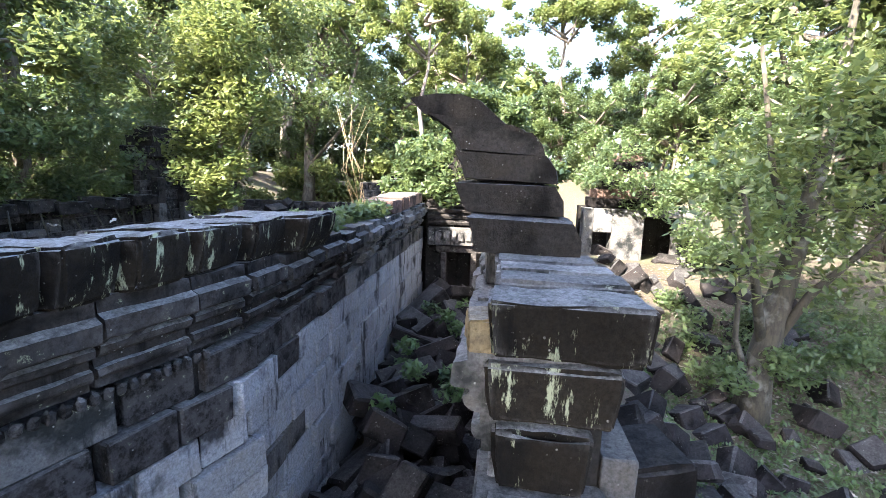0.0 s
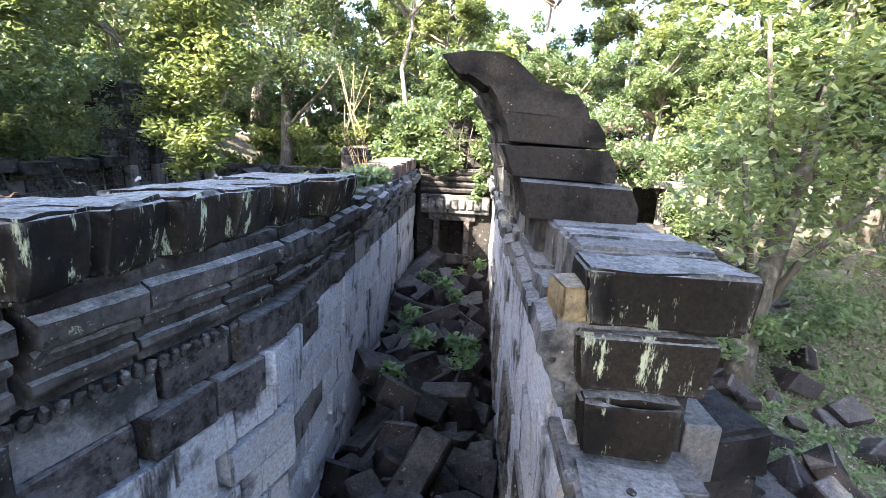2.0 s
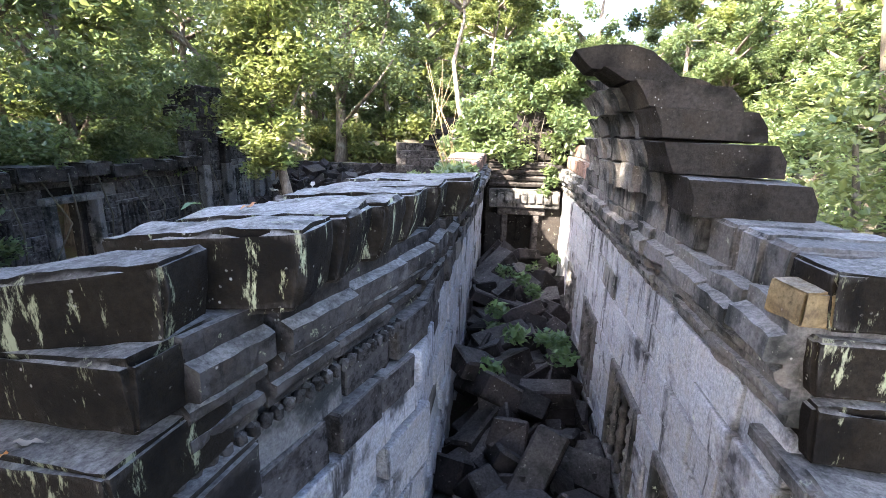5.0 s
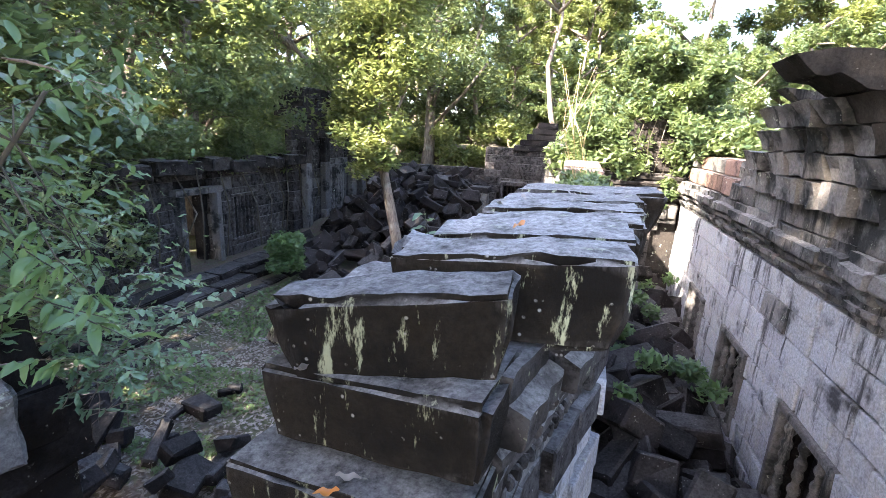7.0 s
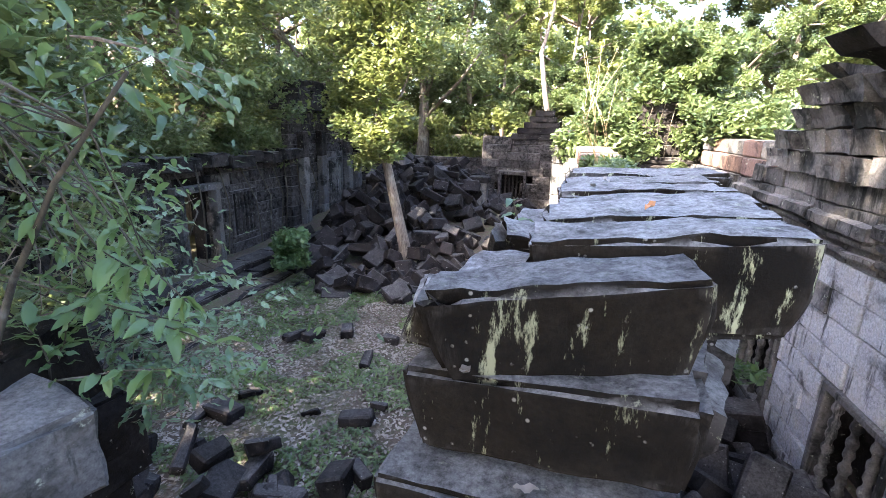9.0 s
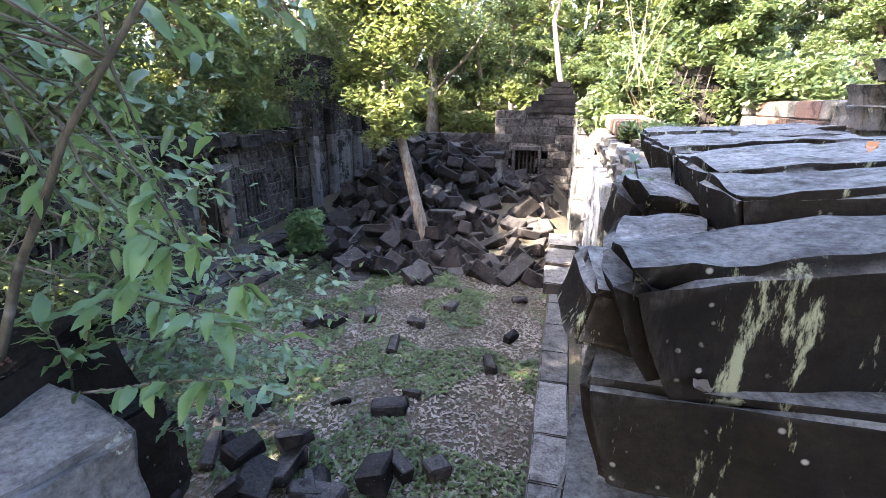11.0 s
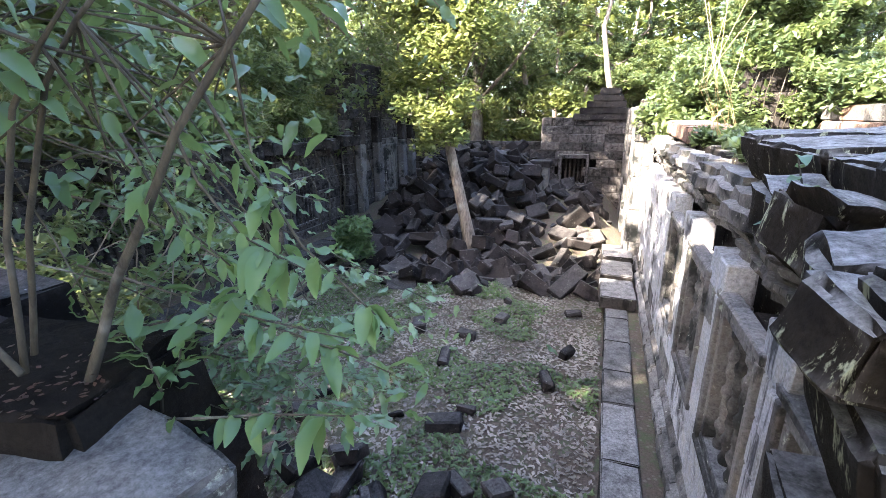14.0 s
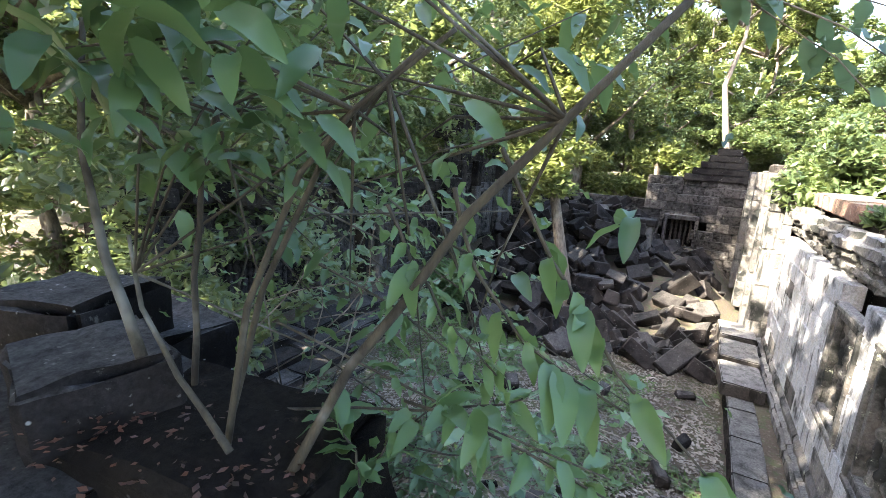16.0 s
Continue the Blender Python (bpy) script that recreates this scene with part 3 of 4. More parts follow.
for i in range(5):
    child("vault_block", worn_block(0.7, 0.9, 0.34, STONE_RED, 330 + i, 0.02, 4, 0.03), W2, pose(0.3, 9.0 + 0.95 * i, 4.42, 0, 0, rng.uniform(-3, 3)))
    child("vault_block", worn_block(0.65, 0.9, 0.32, STONE_RED if i % 2 else STONE_GREY, 340 + i, 0.02, 4, 0.03), W2, pose(0.4, 9.4 + 0.95 * i, 4.76, 0, 0, rng.uniform(-3, 3)))
for i in range(4):
    child("cap_slab", worn_block(0.85, 0.8, 0.3, STONE_RED, 350 + i, 0.02, 4, 0.03), W1, pose(-2.75, 10.2 + 0.9 * i, 4.4 + 0.02 * i, 0, 0, rng.uniform(-3, 3)))

# ---- wall across the gallery's end, with its door ----
W3 = thing("wall_3", "carved sandstone end wall with a dark doorway", "wall", "", "structure")
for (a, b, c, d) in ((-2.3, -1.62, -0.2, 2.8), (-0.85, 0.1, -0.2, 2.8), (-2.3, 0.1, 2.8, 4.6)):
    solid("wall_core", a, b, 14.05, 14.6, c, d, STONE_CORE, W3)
for (a, b, c, d) in ((-1.8, -1.62, 0.5, 2.75), (-0.85, -0.67, 0.5, 2.75), (-1.95, -0.5, 2.75, 2.95)):
    child("door_frame", block(b - a, 0.2, d - c, STONE_DARK, 0.02, 0.004, 1), W3, pose((a + b) / 2, 13.98, (c + d) / 2))
lintel = child("lintel", worn_block(2.1, 0.3, 0.55, STONE_GREY, 400, 0.03, 12, 0.03), W3, pose(-1.15, 13.9, 3.26))
for i in range(9):
    child("lintel_carving", worn_block(0.2, 0.12, 0.3, STONE_GREY, 410 + i, 0.05, 5, 0.08), lintel, pose(-0.92 + 0.23 * i, -0.17, 0.02, 0, 0, 0))
for i in range(4):
    child("moulding", profile_mesh([(0, 0), (0.12 + 0.05 * i, 0), (0.16 + 0.05 * i, 0.08), (0.1 + 0.05 * i, 0.16), (0, 0.16)], 2.2, STONE_DARK, 420 + i), W3,
          pose(-1.12, 14.0, 3.62 + 0.19 * i, 0, 0, -90))
for i in range(6):
    w = 2.2 - 0.33 * i
    child("pediment_course", worn_block(w, 0.5, 0.3, STONE_DARK, 430 + i, 0.04, 7, 0.05), W3, pose(-1.05, 14.2, 4.55 + 0.28 * i))

# ---- pavilion behind the gallery, its flank on the courtyard ----
W4 = thing("wall_4", "tall dark sandstone pavilion flank with pilasters", "wall", "", "structure")
solid("wall_core", -3.45, 0.9, 14.7, 24.0, -0.2, 4.3, STONE_CORE, W4)
courses(W4, -3.5, 14.3, 23.6, 0.4, 4.6, 0.2, -1, lambda y, z: STONE_GREY if rng.random() < 0.6 else STONE_PALE, rng, (), (0.7, 1.2))
for yy in (14.6, 16.2, 19.5, 22.5):
    for zz in range(5):
        child("pilaster", worn_block(0.35, 0.5, 0.95, STONE_GREY, 450 + int(yy) + zz, 0.02, 4, 0.03), W4, pose(-3.65, yy, 0.7 + 0.95 * zz))
for i in range(5):
    child("roof_block", worn_block(1.6, 1.1, 0.5, STONE_DARK, 470 + i, 0.05, 5, 0.06), W4, pose(-2.7 + 0.5 * (i % 2), 16.6 + 1.3 * i, 4.6 + 0.2 * (i % 3), 0, 0, rng.uniform(-10, 10)))

# ---- back wall of the courtyard ----
W5 = thing("wall_5", "dark ruined courtyard wall with a barred window", "wall", "", "structure")
BACK_WINDOW = [(-6.55, -5.5, 1.4, 2.65)]


def courses_x(parent, y, x0, x1, z0, z1, mat_at, rng, holes=(), thick=0.3, long=(0.6, 1.1), h=0.4):
    z = z0
    while z < z1 - 0.1:
        x = x0 - rng.uniform(0, 0.4)
        while x < x1:
            ln = rng.uniform(*long)
            a, b = max(x, x0), min(x + ln, x1)
            x += ln
            if b - a < 0.12 or any(p - 0.1 < (a + b) / 2 < q + 0.1 and c < z + h / 2 < d for p, q, c, d in holes):
                continue
            child("stone_block", block(b - a - 0.012, thick, h - 0.01, mat_at(), 0.018, 0.01, 4, rng), parent,
                  pose((a + b) / 2, y + rng.uniform(-0.04, 0.04), z + h / 2, rng.uniform(-1, 1), rng.uniform(-1, 1), rng.uniform(-1.5, 1.5)))
        z += h


courses_x(W5, 24.3, -7.7, -3.4, 0.2, 4.6, lambda: STONE_DARK, rng, BACK_WINDOW)
solid("wall_core", -7.6, -3.4, 24.9, 25.3, 0, 4.4, STONE_CORE, W5)
# Darker stone on bars, frames and mouldings puts their shade into the colour.
for i in range(5):
    child("bar", baluster(1.25, STONE_BROWN), W5, pose(-6.4 + 0.2 * i, 24.3, 1.4))
for a, b, c, d in ((-6.75, -5.3, 2.65, 2.85), (-6.75, -6.6, 1.4, 2.65), (-5.45, -5.3, 1.4, 2.65)):
    child("window_frame", block(b - a, 0.4, d - c, STONE_DARK, 0.02, 0.004, 1), W5, pose((a + b) / 2, 24.15, (c + d) / 2))
for i in range(5):
    child("moulding", worn_block(2.6 - 0.42 * i, 0.7, 0.3, STONE_CORE, 500 + i, 0.05, 7, 0.04), W5, pose(-4.9 + 0.08 * i, 24.4, 4.6 + 0.29 * i, 0, 0, rng.uniform(-3, 3)))
courses_x(W5, 25.0, -15, -7.7, 0.2, 3.4, lambda: STONE_DARK, rng)
pil = thing("square_pillar", "grey sandstone pillar standing in the rubble", "pillar", at=(-7.3, 21.6, 0))
child("shaft", worn_block(0.75, 0.6, 2.4, STONE_GREY, 520, 0.02, 6, 0.03), pil, pose(0, 0, 1.3))
child("capital", worn_block(0.95, 0.75, 0.28, STONE_RUBBLE, 521, 0.02, 5, 0.04), pil, pose(0, 0, 2.62))

# ---- courtyard wall facing the gallery ----
W6 = thing("wall_6", "dark-toned courtyard wall with doorways and false windows", "wall", "", "structure")
LEFT_HOLES = [(11.0, 12.3, 0.5, 2.9)]
# Dark stone here also puts the overhanging canopy's shade into the wall's colour.
courses(W6, -14.6, 4.5, 17.0, 0.4, 3.6, 0.3, 1, lambda y, z: STONE_DARK if rng.random() < 0.93 else STONE_GREY, rng, LEFT_HOLES, (0.7, 1.3), 0.04, 0.42)
courses(W6, -14.2, 16.4, 22.4, 0.4, 5.6, 0.3, 1, lambda y, z: STONE_DARK if rng.random() < 0.9 else STONE_GREY, rng, (), (0.7, 1.2), 0.03, 0.42)
solid("wall_core", -15.4, -14.95, 4.5, 11.0, 0, 3.4, STONE_CORE, W6)
solid("wall_core", -15.4, -14.95, 12.3, 22.4, 0, 3.6, STONE_CORE, W6)
solid("wall_core", -15.4, -14.95, 11.0, 12.3, 2.9, 3.4, STONE_CORE, W6)
for (a, b, c, d) in ((10.8, 11.0, 0.5, 2.9), (12.3, 12.5, 0.5, 2.9), (10.7, 12.6, 2.9, 3.1)):
    child("door_frame", block(0.35, b - a, d - c, STONE_GREY, 0.02, 0.005, 1), W6, pose(-14.5, (a + b) / 2, (c + d) / 2))
for a, b in ((6.4, 7.6), (8.6, 9.8), (13.3, 14.5)):
    window_frame(W6, -14.55, 1, a, b, 1.1, 2.6, STONE_DARK, 6)
window_frame(W6, -14.1, 1, 19.2, 20.6, 1.4, 3.4, STONE_GREY, 6)
for yy in (17.1, 18.6, 21.2, 22.3):
    for zz in range(4):
        child("pilaster", worn_block(0.3, 0.42, 1.08, STONE_DARK if zz > 2 else STONE_GREY, 540 + int(yy * 2) + zz, 0.02, 4, 0.03), W6, pose(-14.0, yy, 0.95 + 1.08 * zz))
for i in range(13):
    child("roof_block", worn_block(1.1, 1.0, 0.4, STONE_DARK, 560 + i, 0.05, 4, 0.06), W6, pose(-14.7 + 0.2 * (i % 3), 5.2 + 1.0 * i, 3.75 + 0.1 * (i % 2), 0, 0, rng.uniform(-12, 12)))
for i in range(10):
    child("roof_block", worn_block(1.2 - 0.1 * (i // 4), 1.0, 0.42, STONE_DARK, 580 + i, 0.05, 4, 0.06), W6, pose(-14.5, 17.0 + 1.15 * (i % 4) + 0.3 * (i // 4), 5.75 + 0.4 * (i // 4), 0, 0, rng.uniform(-8, 8)))
W6B = thing("plinth_1", "stepped sandstone plinth below the courtyard wall", "plinth", "", "structure")
for i in range(4):
    yy = 3.8
    while yy < 17:
        ln = rng.uniform(1.0, 1.8)
        child("step_stone", worn_block(0.7, ln - 0.03, 0.2, STONE_RUBBLE, 600 + i * 20 + int(yy), 0.03, 5, 0.04), W6B, pose(-11.5 - 0.5 * i, yy + ln / 2, 0.1 + 0.2 * i, rng.uniform(-2, 2), rng.uniform(-5, 5), rng.uniform(-4, 4)))
        yy += ln

# ---- kerb and terrace beside the gallery ----
KERB = thing("terrace_1", "stone-edged earth terrace along the gallery wall", "terrace", "", "structure")
solid("terrace_fill", -3.75, -3.3, 1.5, 14.3, -0.2, 0.36, EARTH, KERB)
yy = 1.5
while yy < 11.0:
    ln = rng.uniform(0.9, 1.5)
    child("kerb_stone", worn_block(0.48, ln - 0.02, 0.5, STONE_DARK, 640 + int(yy * 3), 0.014, 6, 0.025), KERB, pose(-4.0, yy + ln / 2, 0.16, 0, rng.uniform(-1, 1), rng.uniform(-1, 1)))
    yy += ln
for i in range(3):
    child("kerb_stone", worn_block(0.8, 1.3, 0.3, STONE_DARK, 670 + i, 0.02, 6, 0.03), KERB, pose(-4.0, 11.6 + 1.3 * i, 0.55 + 0.1 * i, 0, 2, rng.uniform(-3, 3)))


# ---- fallen blocks ----
def fallen(x, y, z, size, mat, rng, label, group, flat=0.5, seed=None):
    s = [size * rng.uniform(0.9, 1.9), size * rng.uniform(0.55, 0.9), size * rng.uniform(0.4, 0.7)]
    me = block(round(s[0], 1), round(s[1], 1), max(0.15, round(s[2], 1)), mat, 0.03, 0.04 * size + 0.015, 4, rng)
    tilt = 55 * (1 - flat) + 8
    ob = new("fallen_block", me)
    ob.matrix_basis = pose(x, y, z, rng.uniform(-tilt, tilt), rng.uniform(-tilt, tilt), rng.uniform(0, 360))
    return tagged(ob, label, "stone block", group)


rng = random.Random(5)
n = 0
for i in range(75):
    y = 2.2 + 11.2 * (i + rng.random()) / 75
    x = rng.uniform(-2.05, -0.55)
    z = 0.5 + 0.09 * (y - 2) - 0.35 * smooth(-1.2, -0.4, x) + rng.uniform(-0.25, 0.3)
    fallen(x, y, z, rng.uniform(0.5, 0.85), STONE_RUBBLE, rng, "dark tumbled sandstone block inside the gallery", "gallery rubble", 0.45)
for i in range(112):
    u = rng.random()
    y = 11.9 + 11.5 * u ** 1.25
    x = rng.uniform(-12.5 + 1.5 * (1 - u), -4.6)
    z = height(x, y) + 1.7 * smooth(11.5, 21, y) * smooth(-13.5, -11.5, x) * smooth(-6.6, -8.6, x) + rng.uniform(-0.1, 0.25)
    fallen(x, y, z, rng.uniform(0.4, 0.8), STONE_RUBBLE, rng, "grey tumbled sandstone block in the courtyard heap", "courtyard rubble", 0.4)
for i in range(34):
    y = rng.uniform(3.5, 15)
    x = rng.uniform(1.2, 5.2) + 0.25 * max(0, y - 8)
    fallen(x, y, height(x, y) + rng.uniform(0.0, 0.25), rng.uniform(0.35, 0.7), STONE_RUBBLE, rng, "dark tumbled sandstone block on the slope outside", "outer rubble", 0.4)
for i in range(20):
    x, y = rng.uniform(-9.8, -4.8), rng.uniform(4, 11.5)
    fallen(x, y, 0.08, rng.uniform(0.2, 0.42), STONE_RUBBLE, rng, "small dark stone lying in the courtyard litter", "loose stones", 0.9)
for i in range(64):
    x, y = rng.uniform(-11.8, -6.2), rng.uniform(1.5, 5.4)
    fallen(x, y, 0.1 + rng.uniform(0, 0.5) * smooth(-6.6, -8, x) + 1.6 * smooth(4.5, 1.5, y) * smooth(-6.4, -7.6, x), rng.uniform(0.28, 0.55), STONE_RUBBLE, rng, "broken sandstone block below the walkway", "near rubble", 0.5)


def heap(name, label, n, place, rng, mat=STONE_RUBBLE, size=(0.25, 0.7)):
    store = ([], [])
    for i in range(n):
        x, y, z = place(rng)
        s = rng.uniform(*size)
        v, f = chamfer_box(s * rng.uniform(1, 1.8), s, s * 0.7, 0.03, 0.05, rng)
        m = pose(x, y, z, rng.uniform(-60, 60), rng.uniform(-60, 60), rng.uniform(0, 360))
        join_into(store, ([m @ Vector(p) for p in v], f))
    tagged(new(name, mesh_of(name, store[0], store[1], mat)), label, "rubble", "", "stuff")


def _g(r):
    y = r.uniform(2, 13.8)
    return r.uniform(-2.2, -0.15), y, 0.05 + 0.09 * (y - 2) + r.uniform(-0.3, 0.25)


def _c(r):
    y = r.uniform(12.2, 24)
    x = r.uniform(-13, -4.4)
    return x, y, height(x, y) + 1.5 * smooth(11.5, 21, y) * smooth(-13.5, -11.5, x) * smooth(-6.6, -8.6, x) + r.uniform(-0.5, 0.05)


def _o(r):
    y = r.uniform(3, 17)
    x = r.uniform(1.0, 7) + 0.25 * max(0, y - 8)
    return x, y, height(x, y) + r.uniform(-0.15, 0.1)


heap("gallery_rubble", "heap of dark broken sandstone filling the gallery", 200, _g, rng)
heap("courtyard_rubble", "heap of tumbled grey sandstone blocks", 430, _c, rng)
heap("outer_rubble", "slope of broken sandstone outside the gallery", 130, _o, rng)

# ---- stones and planks at the walkway ----
WALKWAY = thing("walkway", "raised wooden plank walkway across the wall ends", "walkway", "", "structure")
for i in range(64):
    child("plank", block(0.174, 1.9, 0.05, OLD_WOOD, 0.003, 0.0, 4), WALKWAY, pose(-8.4 + 0.1745 * i, -0.1, 3.45))
for yy in (0.0, 0.5):
    child("bearer", block(11.1, 0.34, 0.08, OLD_WOOD, 0.006, 0.0, 1), WALKWAY, pose(-2.85, yy, 3.383))
for xx in (-8, -5, -2, 1, 2.4):
    for yy in (-0.9, 0.7):
        child("post", block(0.14, 0.14, 3.5, OLD_WOOD, 0.01, 0.004, 1), WALKWAY, pose(xx, yy, 1.7))
L1 = thing("wall_7", "broken wall top of worn sandstone blocks", "wall", "", "structure")
STONES = [(-6.12, 1.22, 3.47, 0.92, 0.62, 0.46, -12), (-6.7, 1.6, 3.6, 0.75, 0.6, 0.42, 24), (-7.3, 1.3, 3.93, 0.6, 0.5, 0.28, -14), (-7.4, 1.3, 3.6, 1.1, 0.9, 0.42, 3),
          (-8.2, 1.6, 3.9, 0.75, 0.6, 0.34, 17), (-6.9, 1.6, 3.2, 1.5, 0.9, 0.45, -6), (-8.4, 1.8, 3.5, 1.3, 1.1, 0.5, -6), (-7.6, 1.7, 2.75, 2.6, 1.0, 0.5, 2)]
for i, (x, y, z, sx, sy, sz, rz) in enumerate(STONES):
    child("stone_block", worn_block(sx, sy, sz, STONE_GREY if i == 0 else STONE_RUBBLE, 700 + i, 0.045, 9, 0.03), L1, pose(x, y, z, rng.uniform(-4, 4), rng.uniform(-4, 4), rz))
solid("wall_core", -9.0, -6.5, 1.35, 2.2, -0.2, 2.5, STONE_CORE, L1)


# ---- outer building beyond the rubble ----
HOUSE = thing("shrine", "small pale ruined sandstone shrine with a stepped roof", "shrine", at=(5.1, 17.6, 2.1))
for (a, b, c, d) in ((-2.1, -1.75, 0, 2.0), (-1.1, 0.0, 0, 2.0), (1.15, 2.2, 0, 2.0), (-1.75, -1.1, 0, 0.45), (-1.75, -1.1, 1.15, 2.0), (0.0, 1.15, 1.75, 2.0)):
    child("wall_piece", worn_block(b - a - 0.01, 0.7, d - c, STONE_GREY, 720 + int(a * 10), 0.015, 5, 0.02), HOUSE, pose((a + b) / 2, -0.5, (c + d) / 2))
child("wall_piece", worn_block(4.2, 0.5, 2.0, STONE_CORE, 730, 0.02, 4, 0.02), HOUSE, pose(0.05, 0.9, 1.0))
for i in range(7):
    child("roof_course", worn_block(2.4 - 0.28 * i, 1.6 - 0.15 * i, 0.34, STONE_RED if i % 2 else STONE_RUBBLE, 735 + i, 0.05, 6, 0.05), HOUSE, pose(-0.6, 0.1, 2.18 + 0.33 * i))
for i in range(5):
    child("column", worn_block(0.3, 0.3, 2.2, STONE_GREY, 745 + i, 0.02, 5, 0.03), HOUSE, pose(3.4 + 1.3 * i, 0.3 + 0.3 * i, 1.0))
child("architrave", worn_block(5.8, 0.4, 0.4, STONE_DARK, 751, 0.03, 6, 0.04), HOUSE, pose(6.0, 0.9, 2.3, 0, 0, 12))


# ---- trees ----
def crown_points(base, top, spread, rng, limbs):
    """Limbs as tubes, with the leaf clumps at their ends."""
    wood, clumps = ([], []), []
    for i in range(limbs):
        t = rng.uniform(0.45, 1.0)
        p0 = Vector(base).lerp(Vector(top), t)
        a = 2 * math.pi * (i / limbs) + rng.uniform(-0.5, 0.5)
        ln = spread * rng.uniform(0.6, 1.1)
        p3 = p0 + Vector((math.cos(a) * ln, math.sin(a) * ln, rng.uniform(0.1, 0.8) * spread * 0.8))
        mid = p0.lerp(p3, 0.5) + Vector((rng.uniform(-0.3, 0.3), rng.uniform(-0.3, 0.3), 0.12 * ln))
        join_into(wood, tube([p0, mid, p3], [0.1 * spread / 3, 0.06 * spread / 3, 0.02], BARK, 5))
        for q in (mid, p3, p3 + Vector((rng.uniform(-1, 1), rng.uniform(-1, 1), rng.uniform(-0.6, 0.9))) * spread * 0.3,
                  mid + Vector((rng.uniform(-1, 1), rng.uniform(-1, 1), rng.uniform(-0.4, 1))) * spread * 0.35):
            clumps.append((q, spread * rng.uniform(0.1, 0.27)))
    return wood, clumps


def tree(name, label, high, spread, trunk_r, leaves, leaf, mat, bark_mat, seed, limbs=11, lean=0.0, bare=0.35):
    r = random.Random(seed)
    ob = thing(name, label, "tree")
    base, top = (0, 0, -0.3), (lean * high, 0.06 * high * r.uniform(-1, 1), high * 0.85)
    path = [Vector(base).lerp(Vector(top), t / 6) + Vector((r.uniform(-1, 1), r.uniform(-1, 1), 0)) * 0.03 * high * (0 < t < 6) for t in range(7)]
    store = ([], [])
    join_into(store, tube(path, [trunk_r * (1.35 - 0.18 * t if t else 1.7) for t in range(7)], bark_mat, 9))
    low = Vector(base).lerp(Vector(top), bare)
    wood, clumps = crown_points(low, path[-1], spread, r, limbs)
    join_into(store, wood)
    child("trunk", mesh_of("trunk", store[0], store[1], bark_mat, True), ob)
    child("crown", mesh_of("crown", *leaf_cloud(clumps, leaves, leaf, r), mat), ob)
    return ob


KINDS = [tree("tree", "tall forest tree with dense green crown", 14, 4.4, 0.22, 13000, 0.155, LEAF, BARK, 1),
         tree("tree", "tall forest tree with yellow-green crown", 12, 3.8, 0.17, 11500, 0.15, LEAF_YELLOW, BARK_PALE, 2, 10, 0.05),
         tree("tree", "dark shaded forest tree with drooping crown", 13, 4.6, 0.24, 13000, 0.155, LEAF_DARK, BARK, 3, 12, -0.04, 0.3),
         tree("tree", "slender forest tree with airy light crown", 16, 3.4, 0.15, 8500, 0.15, LEAF_YELLOW, BARK_PALE, 4, 9, 0.03, 0.45),
         tree("tree", "low leafy young tree with green crown", 7, 3.0, 0.1, 9500, 0.125, LEAF, BARK, 6, 10, 0.0, 0.15)]
rng = random.Random(21)


def plant(k, x, y, s, turn=None, sink=0.0):
    m = pose(x, y, height(x, y) - sink, rng.uniform(-3, 3), rng.uniform(-3, 3), rng.uniform(0, 360) if turn is None else turn) @ Matrix.Diagonal((s, s, s * rng.uniform(0.9, 1.15), 1))
    return copy_thing(KINDS[k], m)


spots = []
for i in range(900):
    if len(spots) > 58:
        break
    side = rng.random()
    if side < 0.5:
        x, y = rng.uniform(-36, -18.5), rng.uniform(7, 42)
    elif side < 0.72:
        x, y = rng.uniform(-22, 18), rng.uniform(27.5, 46)
    else:
        x, y = rng.uniform(12.5, 36), rng.uniform(6, 42)
    if any((x - a) ** 2 + (y - b) ** 2 < (62 if side < 0.5 else 9) for a, b in spots):
        continue
    spots.append((x, y))
    k = rng.choice([0, 2, 2, 4, 0, 1]) if side < 0.5 else rng.choice([0, 0, 1, 3, 4])
    if k == 3 or (k < 3 and -8 < x < 14 and y > 26):
        k = rng.choice([3, 4, 4])
    plant(k, x, y, rng.uniform(0.8, 1.05) if side < 0.5 else rng.uniform(0.85, 1.2))
# Mostly unseen trees, added to keep the sun off the ruins and courtyard.
for x, y, k, size in ((-9, -6.5, 2, 1.2), (-13, -6.5, 0, 1.0), (-6.5, -7, 2, 1.6), (-2.5, -7.5, 0, 1.6), (-10.5, -10, 2, 1.3), (1.5, -7, 0, 1.2), (-6, -11, 0, 1.2),
                      (-17.5, -4.5, 3, 1.0), (-12.5, -3.2, 4, 1.35), (-10.0, -4.0, 4, 1.3), (-14.0, 1.0, 2, 0.85), (-17.2, 4.6, 4, 1.6), (-17.0, 1.0, 2, 0.9), (-19.5, 8.5, 0, 0.9)):
    plant(k, x, y, size)
# low growth that closes the view between the trunks
for i in range(46):
    t = i / 45
    if t < 0.5:
        x, y = -17.5 - rng.uniform(0, 7), 4 + 24 * t * 2
    elif t < 0.8:
        x, y = -16 + 34 * (t - 0.5) / 0.3, 27 + rng.uniform(0, 6)
    else:
        x, y = 12 + rng.uniform(0, 5), 26 - 20 * (t - 0.8) / 0.2
    plant(4, x, y, rng.uniform(0.55, 0.85), sink=0.6)
for k, ob in enumerate(KINDS):
    x, y = ((-19, 24), (10, 34), (-18, 12), (4, 33), (14, 22))[k]
    ob.matrix_basis = pose(x, y, height(x, y), 0, 0, 70 * k)

